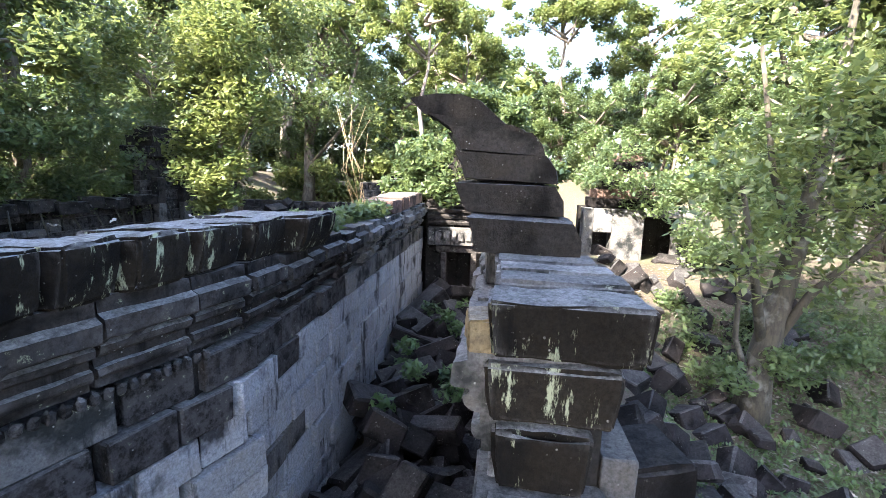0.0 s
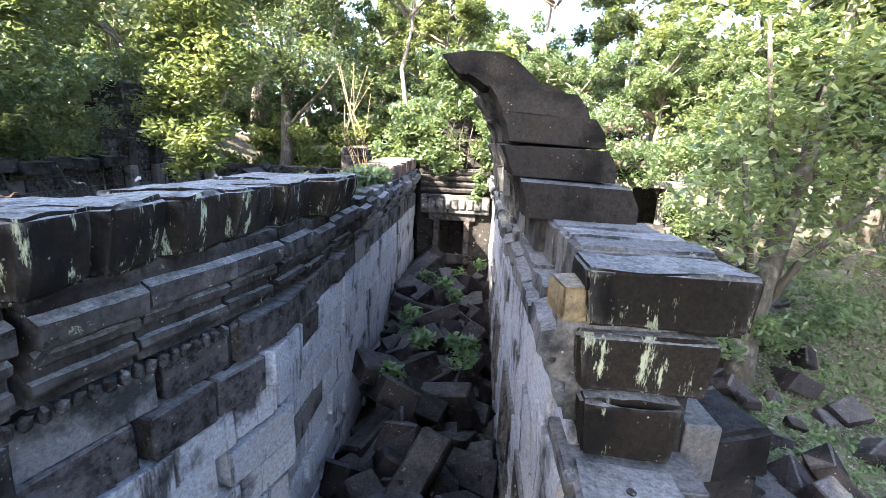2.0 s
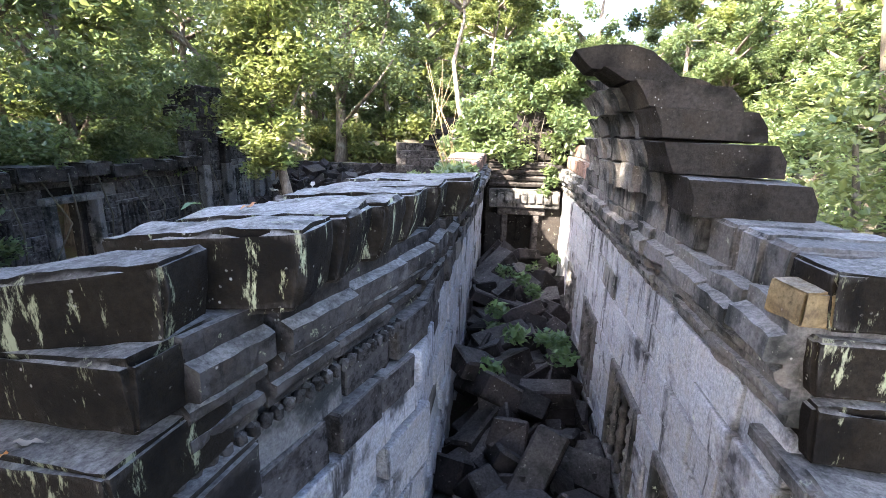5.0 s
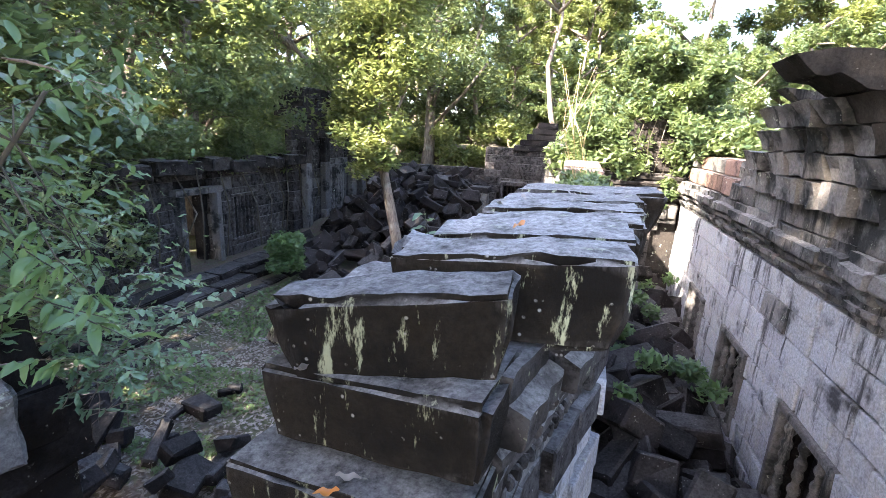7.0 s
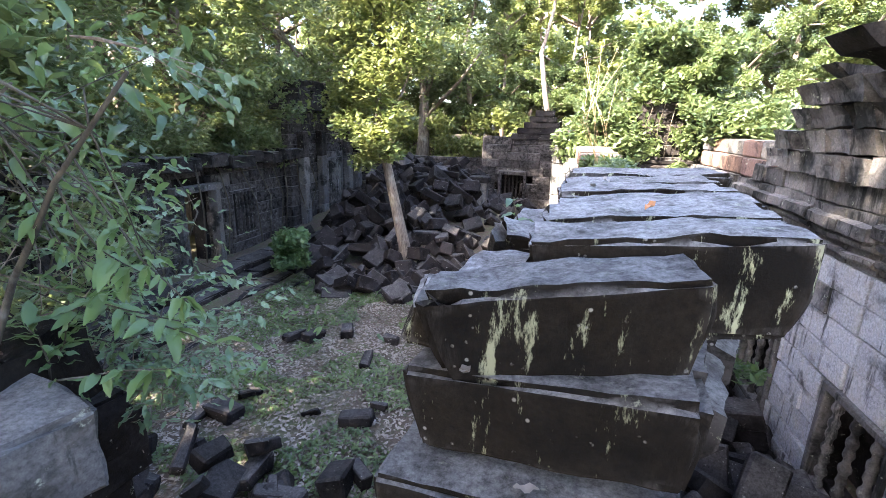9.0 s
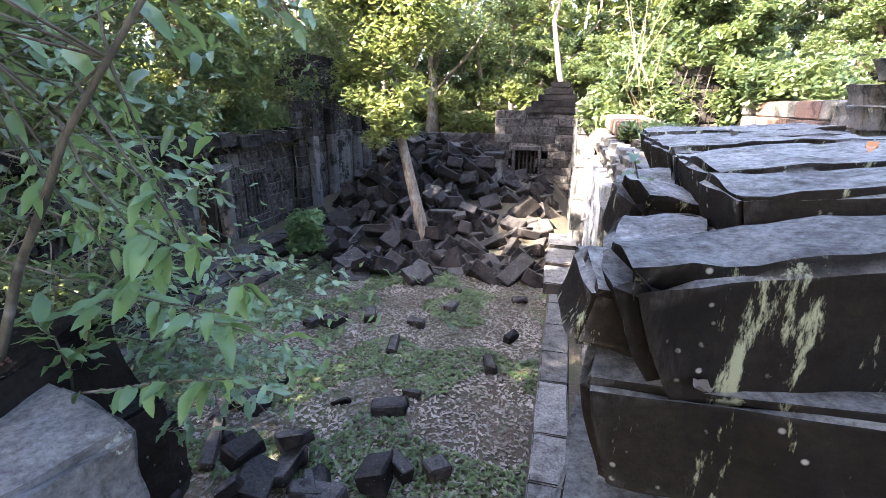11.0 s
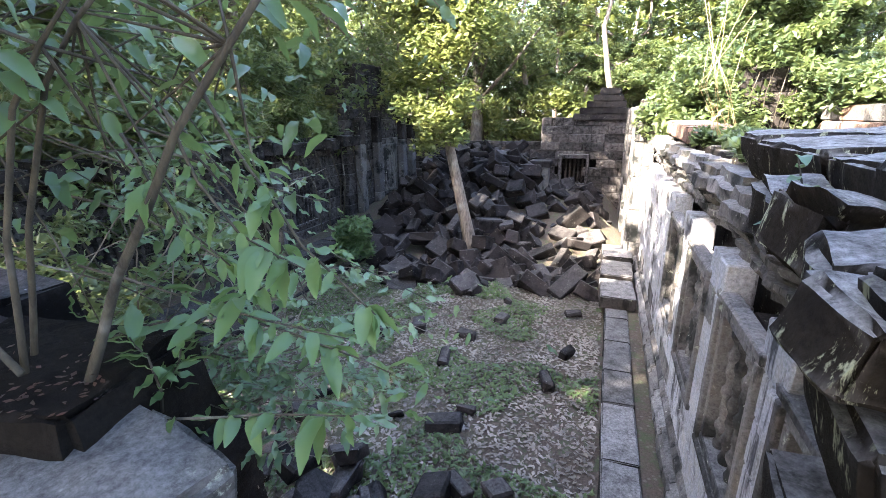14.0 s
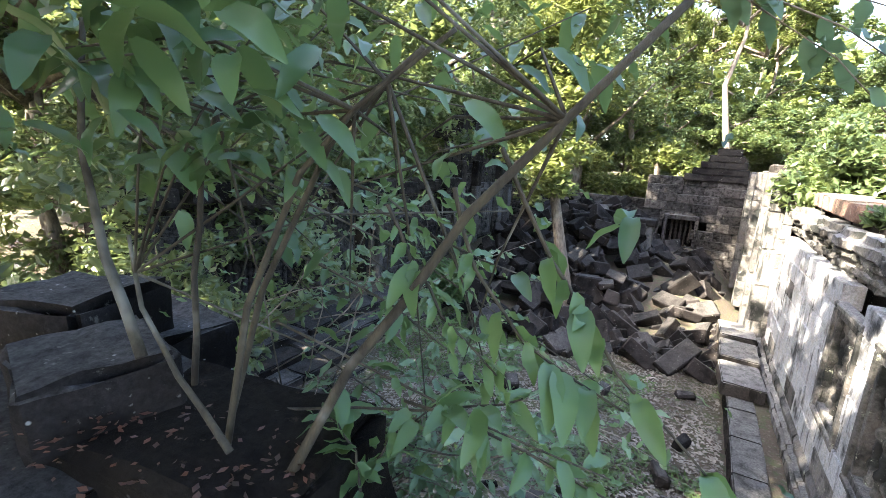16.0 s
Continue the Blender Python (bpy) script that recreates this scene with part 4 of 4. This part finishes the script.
# ---- forest in the distance ----
def far_woods():
    r = random.Random(77)
    clumps = []
    for i in range(330):
        a = radians(r.uniform(-110, 95))
        d = r.uniform(48, 66)
        top = 13 if 0.0 < a < 0.45 else 18
        clumps.append((Vector((d * math.sin(a), d * math.cos(a), 2 + r.random() ** 1.3 * top)), r.uniform(2.5, 4.5)))
    tagged(new("far_woods", mesh_of("far_woods", *leaf_cloud(clumps, 110000, 0.7, r), LEAF_YELLOW)), "distant sunlit forest seen between the trees", "forest", "", "stuff")


far_woods()

# ---- single trees that stand by the ruins ----
def hero(name, label, trunk, radii, clumps, count, leaf, mat, bark_mat, seed, extra=()):
    r = random.Random(seed)
    ob = thing(name, label, "tree")
    child("trunk", mesh_of("trunk", *tube(trunk, radii, bark_mat, 10), bark_mat, True), ob)
    for path, rr in extra:
        child("limb", mesh_of("limb", *tube(path, [rr, rr * 0.75, rr * 0.4][:len(path)], bark_mat, 7), bark_mat, True), ob)
    child("crown", mesh_of("crown", *leaf_cloud(clumps, count, leaf, r), mat), ob)
    return ob


# Last two crown clumps are added above the view to shade the back wall.
hero("leaning_tree", "slim pale-barked tree growing from the courtyard rubble", [(-8.45, 14.3, -0.1), (-8.6, 14.4, 1.0), (-9.0, 14.5, 2.6), (-9.4, 14.6, 4.2), (-9.7, 14.8, 6.2), (-9.6, 15, 9)],
     [0.28, 0.2, 0.17, 0.15, 0.11, 0.05],
     [((-10.4, 14.3, 5.0), 0.8), ((-9.9, 14.1, 3.9), 0.55), ((-9.0, 14.1, 4.2), 0.5), ((-9.4, 14.0, 4.6), 0.6), ((-9.6, 14.0, 4.6), 0.7), ((-9.0, 14.5, 5.3), 0.8), ((-10.9, 15, 5.8), 0.9), ((-9.8, 14.4, 6.5), 1.2), ((-8.6, 15, 7.4), 1.4), ((-10.5, 15, 8), 1.5), ((-9.2, 14.5, 9.4), 1.6), ((-10.4, 16.6, 11.6), 2.0), ((-9.2, 17.6, 10.8), 1.8)],
     17000, 0.12, LEAF_YELLOW, BARK, 31, [([(-9.2, 14.5, 3.6), (-9.9, 14.3, 4.4), (-10.6, 14.2, 5.2)], 0.06), ([(-9.5, 14.6, 5), (-8.9, 14.6, 5.7), (-8.5, 15, 7)], 0.06)])
spreading = hero("spreading_tree", "sunlit tree with forked trunk beside the grass", [(8.1, 12.9, -0.2), (8.2, 13.0, 1.2), (8.5, 13.2, 2.6), (9.0, 13.6, 4.4), (9.5, 14.0, 6.6), (9.8, 14.3, 9.5)],
     [0.45, 0.3, 0.26, 0.2, 0.14, 0.05],
     [((7.2 + 0.9 * (i % 4) + 0.2 * (i % 3), 12.3 + 0.7 * (i % 5), 3.6 + 0.6 * i), 0.9 + 0.25 * (i % 3)) for i in range(13)] + [((6.3 + 0.5 * i, 12 + 0.3 * i, 4.5 + 0.8 * (i % 3)), 0.75) for i in range(6)] + [((9.5 + 0.6 * i, 12.8, 3.3 + 1.3 * i), 1.1) for i in range(5)],
     6500, 0.11, LEAF_YELLOW, BARK_GREEN, 32, [([(8.3, 13.1, 1.6), (7.8, 12.8, 3.2), (7.2, 12.6, 5.2)], 0.12), ([(8.3, 13.1, 1.5), (8.9, 12.9, 3.0), (10.2, 12.8, 4.6)], 0.11), ([(8.8, 13.4, 3.8), (8.2, 13.5, 5.5), (7.6, 13.4, 8)], 0.09), ([(8.2, 13, 0.6), (7.6, 12.9, 2.0), (7.5, 12.9, 4.0)], 0.08)])
spreading.matrix_basis = pose(-2.5, -3.0, -0.1)
for i, (x, y, hgt, mt) in enumerate([(-15.8, 22.5, 12, LEAF_DARK), (-18.2, 15.0, 12, LEAF_YELLOW), (-12.0, 27.0, 13, LEAF_DARK), (-17.5, 9.5, 9, LEAF)]):
    r = random.Random(90 + i)
    z0 = height(x, y)
    cl = [((x + r.uniform(-4, 4), y + r.uniform(-3.5, 3.0), z0 + r.uniform(3.6, hgt)), r.uniform(0.9, 1.7)) for _ in range(34)]
    tr = [(x, y, z0 - 0.3), (x + 0.2, y, z0 + 2), (x + 0.1, y + 0.3, z0 + 5), (x + 0.5, y, z0 + 9), (x, y, z0 + hgt)]
    ex = [([(x + 0.1, y + 0.2, z0 + 3 + j), (x + (2 - j) * 1.2, y - 0.8, z0 + 5 + j), (x + (2 - j) * 1.9, y - 1.5, z0 + 6.5 + j)], 0.12) for j in range(5)]
    hero("old_tree", "old dark tree with low spreading boughs", tr, [0.5, 0.34, 0.28, 0.18, 0.06], cl, 12000, 0.125, mt, BARK, 95 + i, ex)


# ---- growth on the walls ----
def growth(name, label, clumps, count, leaf, mat, seed):
    tagged(new(name, mesh_of(name, *leaf_cloud(clumps, count, leaf, random.Random(seed), 0.7), mat)), label, "plants", "", "stuff")


r = random.Random(8)
growth("climbing_vines", "green creepers hanging over the carved gable", [((-0.9 + (1 - 0.32 * k) * r.uniform(-3.0, 2.9), 13.55 + r.uniform(0, 1.8), 4.4 + 1.5 * k), r.uniform(0.22, 0.6)) for k in [2.1 * r.random() ** 1.3 for _ in range(120)]]
       + [((-0.35 + r.uniform(-0.25, 0.2), 13.75, 2.8 + 1.8 * r.random()), 0.22) for _ in range(8)] + [((r.uniform(-0.5, 1.6), r.uniform(11.5, 13.5), 4.9 + r.random() * 0.7), 0.4) for _ in range(12)], 30000, 0.1, LEAF, 41)
growth("wall_top_plants", "low green plants on the broken wall top", [((r.uniform(-3.1, -2.35), r.uniform(5.7, 9.8), 4.42), 0.22) for _ in range(22)], 2200, 0.09, LEAF, 42)
growth("courtyard_wall_growth", "leafy creepers spilling over the old courtyard wall", [((-14.9 + r.uniform(-0.9, 0.5), r.uniform(4, 22), r.uniform(3.6, 4.8)), r.uniform(0.4, 0.9)) for _ in range(46)]
       + [((-14.2 + r.uniform(-0.3, 0.2), r.uniform(4, 9.8), r.uniform(1.2, 3.6)), 0.45) for _ in range(18)] + [((-13.6 + r.uniform(-1.4, 1.6), r.uniform(8, 21), r.uniform(4.8, 7.5)), r.uniform(0.5, 0.9)) for _ in range(26)], 24000, 0.1, LEAF, 43)
growth("shrine_growth", "bushes covering the shrine roof and the rubble slope", [((r.uniform(3, 8.5), r.uniform(16, 19), r.uniform(4.2, 6.2)), 0.65) for _ in range(30)]
       + [((r.uniform(4.2, 9.5), r.uniform(9.5, 15.5), 0.7 + 1.3 * r.random()), 0.45) for _ in range(40)] + [((r.uniform(6.2, 10), r.uniform(14.5, 16.8), r.uniform(2.6, 4.6)), 0.6) for _ in range(16)], 20000, 0.085, LEAF, 44)
growth("dark_shrub", "dark shrub at the foot of the courtyard wall", [((-11.6 + r.uniform(-0.6, 0.6), 12.2 + r.uniform(-0.6, 0.6), 0.6 + r.random() * 1.1), 0.4) for _ in range(9)], 2600, 0.1, LEAF_BUSH, 45)
growth("gallery_plants", "seedlings between the fallen blocks in the gallery", [((r.uniform(-2.1, -0.3), r.uniform(6.5, 13), 1.2 + r.random() * 0.7), 0.25) for _ in range(15)], 1300, 0.08, LEAF_BUSH, 46)
growth("back_growth", "thicket behind the ruined back wall", [((r.uniform(-16, -3), 26.5 + r.uniform(0, 3), 3 + r.random() * 3.2), 0.9) for _ in range(30)], 12000, 0.16, LEAF_YELLOW, 47)


r = random.Random(19)
growth("undergrowth", "shaded leafy undergrowth beside the broken wall", [((r.uniform(-11.5, -8.8), r.uniform(2.2, 5.2), r.uniform(2.6, 5.6)), r.uniform(0.35, 0.6)) for _ in range(22)], 2600, 0.075, LEAF_DARK, 48)


growth("near_thicket", "shaded thicket beyond the broken wall's end", [((r.uniform(-18, -12.3), r.uniform(1.8, 6.5), r.uniform(0.3, 4.2)), r.uniform(0.45, 0.85)) for _ in range(46)], 8000, 0.12, LEAF_DARK, 49)


def strands(name, label, paths, radius, mat, category="roots"):
    store = ([], [])
    for p in paths:
        join_into(store, tube(p, [radius] * len(p), mat, 5))
    tagged(new(name, mesh_of(name, store[0], store[1], mat, True)), label, category, "", "stuff")


strands("dry_stalks", "dry bare stalks standing on the wall top", [[(-2.9 + r.uniform(-0.3, 0.3), 8.9 + r.uniform(-0.3, 0.3), 4.4), (-2.95 + r.uniform(-0.3, 0.3), 9, 5.2), (-3 + r.uniform(-0.5, 0.4), 9, 5.9 + r.uniform(-0.3, 0.6))] for _ in range(10)], 0.004, DRY_GRASS, "dry stalks")
strands("hanging_roots", "bare brown roots hanging over the gable", [[(-1.2 + 0.25 * i, 13.8, 6.0 - 0.1 * i), (-1.4 + 0.3 * i, 13.7, 5.2), (-1.3 + 0.22 * i, 13.7, 4.3)] for i in range(8)], 0.012, BARK_GREEN)
strands("wall_roots", "thin roots hanging down the courtyard wall", [[(-14.1, 5 + 0.9 * i, 3.8), (-13.95, 5.2 + 0.9 * i + r.uniform(-0.5, 0.5), 2.4), (-13.9, 5.1 + 0.9 * i + r.uniform(-0.8, 0.8), 0.8)] for i in range(15)], 0.025, BARK_GREEN)


# ---- litter and grass ----
def litter(name, label, count, where, leaf, mat, seed, lift=0.02, stand=0.15):
    q = random.Random(seed)
    verts, faces = [], []
    for _ in range(count):
        x, y = where(q)
        z = height(x, y) + lift
        a = Vector((q.gauss(0, 1), q.gauss(0, 1), q.gauss(0, stand))).normalized()
        b = a.cross(Vector((q.gauss(0, 0.3), q.gauss(0, 0.3), 1))).normalized()
        t = leaf * q.uniform(0.5, 1.4)
        i = len(verts)
        p = Vector((x, y, z))
        verts += [p - a * t, p - b * t * 0.45 + Vector((0, 0, t * 0.1)), p + a * t, p + b * t * 0.45 + Vector((0, 0, t * 0.15))]
        faces += [(i, i + 1, i + 2), (i, i + 2, i + 3)]
    tagged(new(name, mesh_of(name, verts, faces, mat)), label, "ground cover", "", "stuff")


def in_court(q):
    return q.uniform(-11.5, -4.3), 2 + 11.5 * q.random() ** 0.9


def patchy(low):
    def pick(q):
        while True:
            x, y = in_court(q)
            if noise.noise(Vector((x * 0.7, y * 0.7, 5))) > low:
                return x, y
    return pick


litter("fallen_leaves", "pale dry leaves scattered over the courtyard", 26000, in_court, 0.045, DRY, 51)
litter("creeping_weeds", "small green weeds in the courtyard litter", 17000, patchy(0.0), 0.05, GRASS, 52, 0.04, 0.5)
litter("grass", "short green grass beside the rubble", 30000, lambda q: (q.uniform(3.2, 16), q.uniform(1.5, 13.5)), 0.06, GRASS, 53, 0.04, 1.2)
litter("outer_leaves", "dry leaves in the grass outside", 5000, lambda q: (q.uniform(3, 16), q.uniform(3, 16)), 0.06, DRY, 54)

# ---- bush on the broken wall by the walkway ----
def arc(x0, y0, z0, x1, y1, z1, bow, sag, steps=7):
    """A bent shoot from foot to tip."""
    pts = []
    for i in range(steps):
        t = i / (steps - 1)
        k = 4 * t * (1 - t)
        w = 0.015 * k
        pts.append((x0 + (x1 - x0) * t + bow * k + w * math.sin(9 * i + x0), y0 + (y1 - y0) * t + w * math.cos(7 * i), z0 + (z1 - z0) * t + sag * k))
    return pts


# foot, tip, bow sideways, sag
STEM_ARCS = [
    (-6.37, 1.45, 3.74, -5.35, 1.65, 5.26, -0.1, 0.01),
    (-6.59, 1.4, 3.84, -5.84, 1.4, 5.14, -0.12, 0.15),
    (-6.76, 1.5, 3.72, -5.82, 1.5, 5.2, -0.06, 0.24),
    (-6.5, 1.35, 3.9, -7.04, 1.35, 4.56, -0.1, -0.04),
    (-6.91, 1.3, 4.14, -7.11, 1.3, 5.28, -0.14, -0.05),
    (-6.85, 1.45, 3.99, -6.56, 1.45, 5.17, -0.06, 0.05)]
LOW_TWIG_ARCS = [
    (-6.94, 1.7, 3.73, -5.63, 1.7, 4.23, 0.29, 0.09),
    (-6.11, 1.8, 4.01, -5.21, 1.8, 3.9, 0.04, 0.04),
    (-6.43, 1.5, 3.54, -5.18, 1.5, 3.93, 0.09, 0.07),
    (-6.07, 1.6, 4.76, -5.68, 1.6, 4.33, -0.04, -0.01),
    (-6.58, 2.2, 4.64, -5.72, 2.2, 4.44, -0.0, -0.01),
    (-6.3, 1.7, 3.53, -5.92, 1.7, 4.11, -0.03, 0.02),
    (-6.16, 1.6, 3.64, -6.31, 1.6, 3.98, 0.06, 0.09)]
HIGH_TWIG_ARCS = [
    (-6.8, 1.8, 4.15, -5.37, 1.8, 4.01, 0.09, -0.02),
    (-7.09, 1.9, 3.77, -6.12, 1.9, 3.44, 0.02, -0.06),
    (-6.96, 1.9, 4.46, -5.79, 1.9, 4.09, 0.12, 0.05),
    (-5.85, 1.6, 4.83, -5.35, 1.6, 4.34, -0.09, -0.06),
    (-5.72, 1.6, 4.94, -5.13, 1.6, 4.22, -0.04, -0.03),
    (-6.77, 2.2, 4.76, -5.85, 2.2, 3.96, 0.12, 0.15),
    (-6.69, 2.0, 3.81, -5.6, 2.0, 3.9, -0.04, -0.18)]
STEMS = [arc(*v) for v in STEM_ARCS]
TWIGS = [arc(*v) for v in LOW_TWIG_ARCS + HIGH_TWIG_ARCS]


def leaf_mesh(length, width, seed):
    q = random.Random(seed)
    verts, faces, n = [], [], 6
    for i in range(n + 1):
        t = i / n
        w = width * math.sin(math.pi * min(1, t * 0.93 + 0.05)) ** 0.8 * (1 - 0.25 * t)
        z = -0.25 * length * t * t + q.uniform(-0.01, 0.01)
        for k in (-1, 0, 1):
            verts.append((k * w / 2, t * length, z + abs(k) * 0.18 * w))
    for i in range(n):
        for k in range(2):
            a = i * 3 + k
            faces.append((a, a + 1, a + 4, a + 3))
    return mesh_of("leaf", verts, faces, LEAF_BUSH, True)


BUSH = thing("bush", "leafy green bush rooted in the broken wall top", "bush")
LEAVES = [leaf_mesh(0.13, 0.05, 1), leaf_mesh(0.1, 0.042, 2), leaf_mesh(0.16, 0.065, 3), leaf_mesh(0.08, 0.03, 4)]
for i, p in enumerate(STEMS):
    r0 = 0.021 if i in (0, 4) else 0.014
    child("stem", mesh_of("stem", *tube(p, [r0 * (1 - 0.55 * j / (len(p) - 1)) for j in range(len(p))], BARK_GREEN, 8), BARK_GREEN, True), BUSH)
q = random.Random(61)


def along(p, t):
    f = t * (len(p) - 1)
    i = min(int(f), len(p) - 2)
    return Vector(p[i]).lerp(Vector(p[i + 1]), f - i), (Vector(p[i + 1]) - Vector(p[i])).normalized()


def hang(point, d, k):
    side = d.cross(Vector((0, 0, 1)))
    side = side.normalized() if side.length > 0.1 else Vector((1, 0, 0))
    aim = (d * q.uniform(0.1, 0.8) + side * q.choice((-1, 1)) * q.uniform(0.4, 1.0) + Vector((0, 0, q.uniform(-0.5, 0.15)))).normalized()
    ax = aim.cross(Vector((0, 0, 1))).normalized()
    upv = ax.cross(aim)
    m = Matrix((ax, aim, upv)).transposed().to_4x4()
    m.translation = point
    return m @ Matrix.Rotation(q.uniform(-0.7, 0.7), 4, "Y") @ Matrix.Diagonal((*[q.uniform(0.75, 1.25)] * 3, 1))


for p in TWIGS:
    child("twig", mesh_of("twig", *tube(p, [0.007 * (1 - 0.6 * j / (len(p) - 1)) for j in range(len(p))], BARK_GREEN, 5), BARK_GREEN, True), BUSH)
    for j in range(20):
        point, d = along(p, 0.08 + 0.92 * q.random() ** 0.8)
        child("leaf", q.choice(LEAVES), BUSH, hang(point, d, j))
rest = ([], [])
crown_centres = [((q.uniform(-7.9, -5.6), 1.3 + q.uniform(0, 1.2), 4.7 + q.random() * 0.9), 0.36) for _ in range(34)] + [((q.uniform(-8.2, -6.6), q.uniform(1.9, 3.6), 3.8 + q.random() * 1.5), 0.42) for _ in range(28)] \
    + [((q.uniform(-7.0, -5.3), q.uniform(1.8, 3.0), 3.2 + q.random() * 0.8), 0.3) for _ in range(18)] \
    + [((q.uniform(-7.0, -6.0), q.uniform(1.05, 1.5), 5.0 + q.random() * 0.5), 0.2) for _ in range(16)]
for c, rad in crown_centres:
    for _ in range(13 if c[2] > 4.2 else 12):
        point = Vector(c) + Vector((q.gauss(0, 0.45), q.gauss(0, 0.45), q.gauss(0, 0.4))) * rad * 1.3
        m = hang(point, Vector((q.uniform(-1, 1), q.uniform(-1, 1), -0.2)).normalized(), 0)
        src = LEAVES[2] if rad == 0.2 else q.choice(LEAVES if c[2] > 4.2 else LEAVES[1::2])
        join_into(rest, ([m @ v.co for v in src.vertices], [tuple(f.vertices) for f in src.polygons]))
tagged(child("foliage", mesh_of("foliage", rest[0], rest[1], LEAF_BUSH, True), BUSH), kind="stuff")
for c, rad in crown_centres[::2]:
    a = Vector(q.choice(STEMS)[-2])
    child("twig", mesh_of("twig", *tube([a, a.lerp(Vector(c), 0.5) + Vector((0, 0, 0.1)), c], [0.006, 0.004, 0.0025], BARK_GREEN, 5), BARK_GREEN, True), BUSH)

# ---- thin-stemmed shrub below the bush, over the courtyard's near corner ----
SHRUB = thing("shrub", "thin-twigged shrub with small grey-green leaves over the rubble", "shrub")
LEAF_SHRUB = leaf_material("small_shrub_leaves", (0.07, 0.14, 0.085), (0.2, 0.29, 0.15), 0.3)
q2 = random.Random(88)
fine = ([], [])
SHOOTS = [arc(q2.uniform(-7.3, -6.3), q2.uniform(1.9, 2.7), q2.uniform(2.5, 3.4), q2.uniform(-6.7, -5.2), q2.uniform(1.8, 3.0), q2.uniform(3.0, 4.05), q2.uniform(-0.15, 0.25), q2.uniform(0.0, 0.3)) for _ in range(54)]
SHOOTS += [arc(q2.uniform(-7.6, -6.8), q2.uniform(1.9, 2.6), q2.uniform(3.2, 4.0), q2.uniform(-7.0, -5.9), q2.uniform(1.9, 2.6), q2.uniform(3.9, 4.8), 0.1, 0.12) for _ in range(10)]
SHOOTS += [arc(-5.7, 1.7, 5.42, -4.95, 1.85, 5.05 + 0.1 * j, 0.0, 0.1 - 0.04 * j) for j in range(3)]
for j, p in enumerate(SHOOTS):
    child("twig", mesh_of("twig", *tube(p, [0.0045 * (1 - 0.7 * i / (len(p) - 1)) for i in range(len(p))], BARK_PALE, 5), BARK_PALE, True), SHRUB)
    for i in range(17 if j < 64 else 9):
        point, d = along(p, 0.25 + 0.75 * q2.random() ** 0.7)
        m = hang(point, d, 0)
        src = LEAVES[3] if j < 64 and q2.random() < 0.75 else LEAVES[1]
        join_into(fine, ([m @ v.co for v in src.vertices], [tuple(f.vertices) for f in src.polygons]))
tagged(child("foliage", mesh_of("foliage", fine[0], fine[1], LEAF_SHRUB, True), SHRUB), kind="stuff")

# ---- seedling and dead leaves on the wall ends ----
FERN = thing("seedling", "young plant with broad green leaves on the wall top", "plant", at=(-3.72, 2.75, 4.15))
child("stem", mesh_of("stem", *tube([(0, 0, 0), (0.02, 0.02, 0.25), (-0.05, 0.05, 0.5)], [0.008, 0.006, 0.003], BARK_GREEN, 5), BARK_GREEN), FERN)
for i in range(9):
    child("leaf", LEAVES[i % 3], FERN, pose(-0.005 * i, 0.005 * i, 0.12 + 0.045 * i, 10, 0, 75 + 180 * (i % 2) + 12 * i))
for i, (x, y, z) in enumerate([(-3.75, 1.3, 4.26), (-3.2, 1.33, 4.25), (-3.5, 1.18, 3.9), (-3.05, 2.3, 4.73), (-3.2, 3.4, 4.73), (-2.9, 3.9, 4.73), (-3.55, 1.24, 3.9), (-3.3, 2.9, 4.73)]):
    ob = new("dead_leaf", mesh_of("dead_leaf", [v.co.copy() for v in LEAVES[1].vertices], [tuple(f.vertices) for f in LEAVES[1].polygons], ORANGE if i in (2, 3) else DRY, True))
    ob.matrix_basis = pose(x, y, z, 0, 0, 50 * i)
    tagged(ob, "dead leaf lying on the sandstone wall end" if i not in (2, 3) else "orange dead leaf lying on the sandstone wall end", "leaf", "dead leaves")
PROPS = thing("wooden_props", "dark old timbers leaning against the wall foot", "timber", at=(-3.75, 2.0, 0))
for i in range(4):
    child("timber", block(0.12, 0.12, 3.4, OLD_WOOD, 0.01, 0.006, 2), PROPS, pose(0.1 * i - 0.1, 0.25 * i, 1.5, 4 * i - 6, 8 - 5 * i, 20 * i))

LITTER_AT = [(-6.85, 1.25, 3.86, 0.3), (-6.4, 1.35, 3.74, 0.25), (-7.1, 1.1, 4.1, 0.3)]
store = ([], [])
for x, y, z, rad in LITTER_AT:
    join_into(store, leaf_cloud([((x, y, z), rad)], 80, 0.02, q, 0.9))
tagged(new("dead_leaf_pile", mesh_of("dead_leaf_pile", [Vector((v.x, v.y, 3.88 + (v.z - 3.85) * 0.2)) for v in store[0]], store[1], leaf_material("brown_dead_leaves", (0.02, 0.01, 0.008), (0.15, 0.055, 0.03), 0.1))), "brown dead leaves caught at the bush's foot", "leaf litter", "", "stuff")

SOIL = stone("root_matted_soil", (0.013, 0.011, 0.009), (0.005, 0.004, 0.0035), lichen=(0.05, 0.04, 0.03), stain=0.5, streak=0.5, spots=0.1, pale_top=0.0)
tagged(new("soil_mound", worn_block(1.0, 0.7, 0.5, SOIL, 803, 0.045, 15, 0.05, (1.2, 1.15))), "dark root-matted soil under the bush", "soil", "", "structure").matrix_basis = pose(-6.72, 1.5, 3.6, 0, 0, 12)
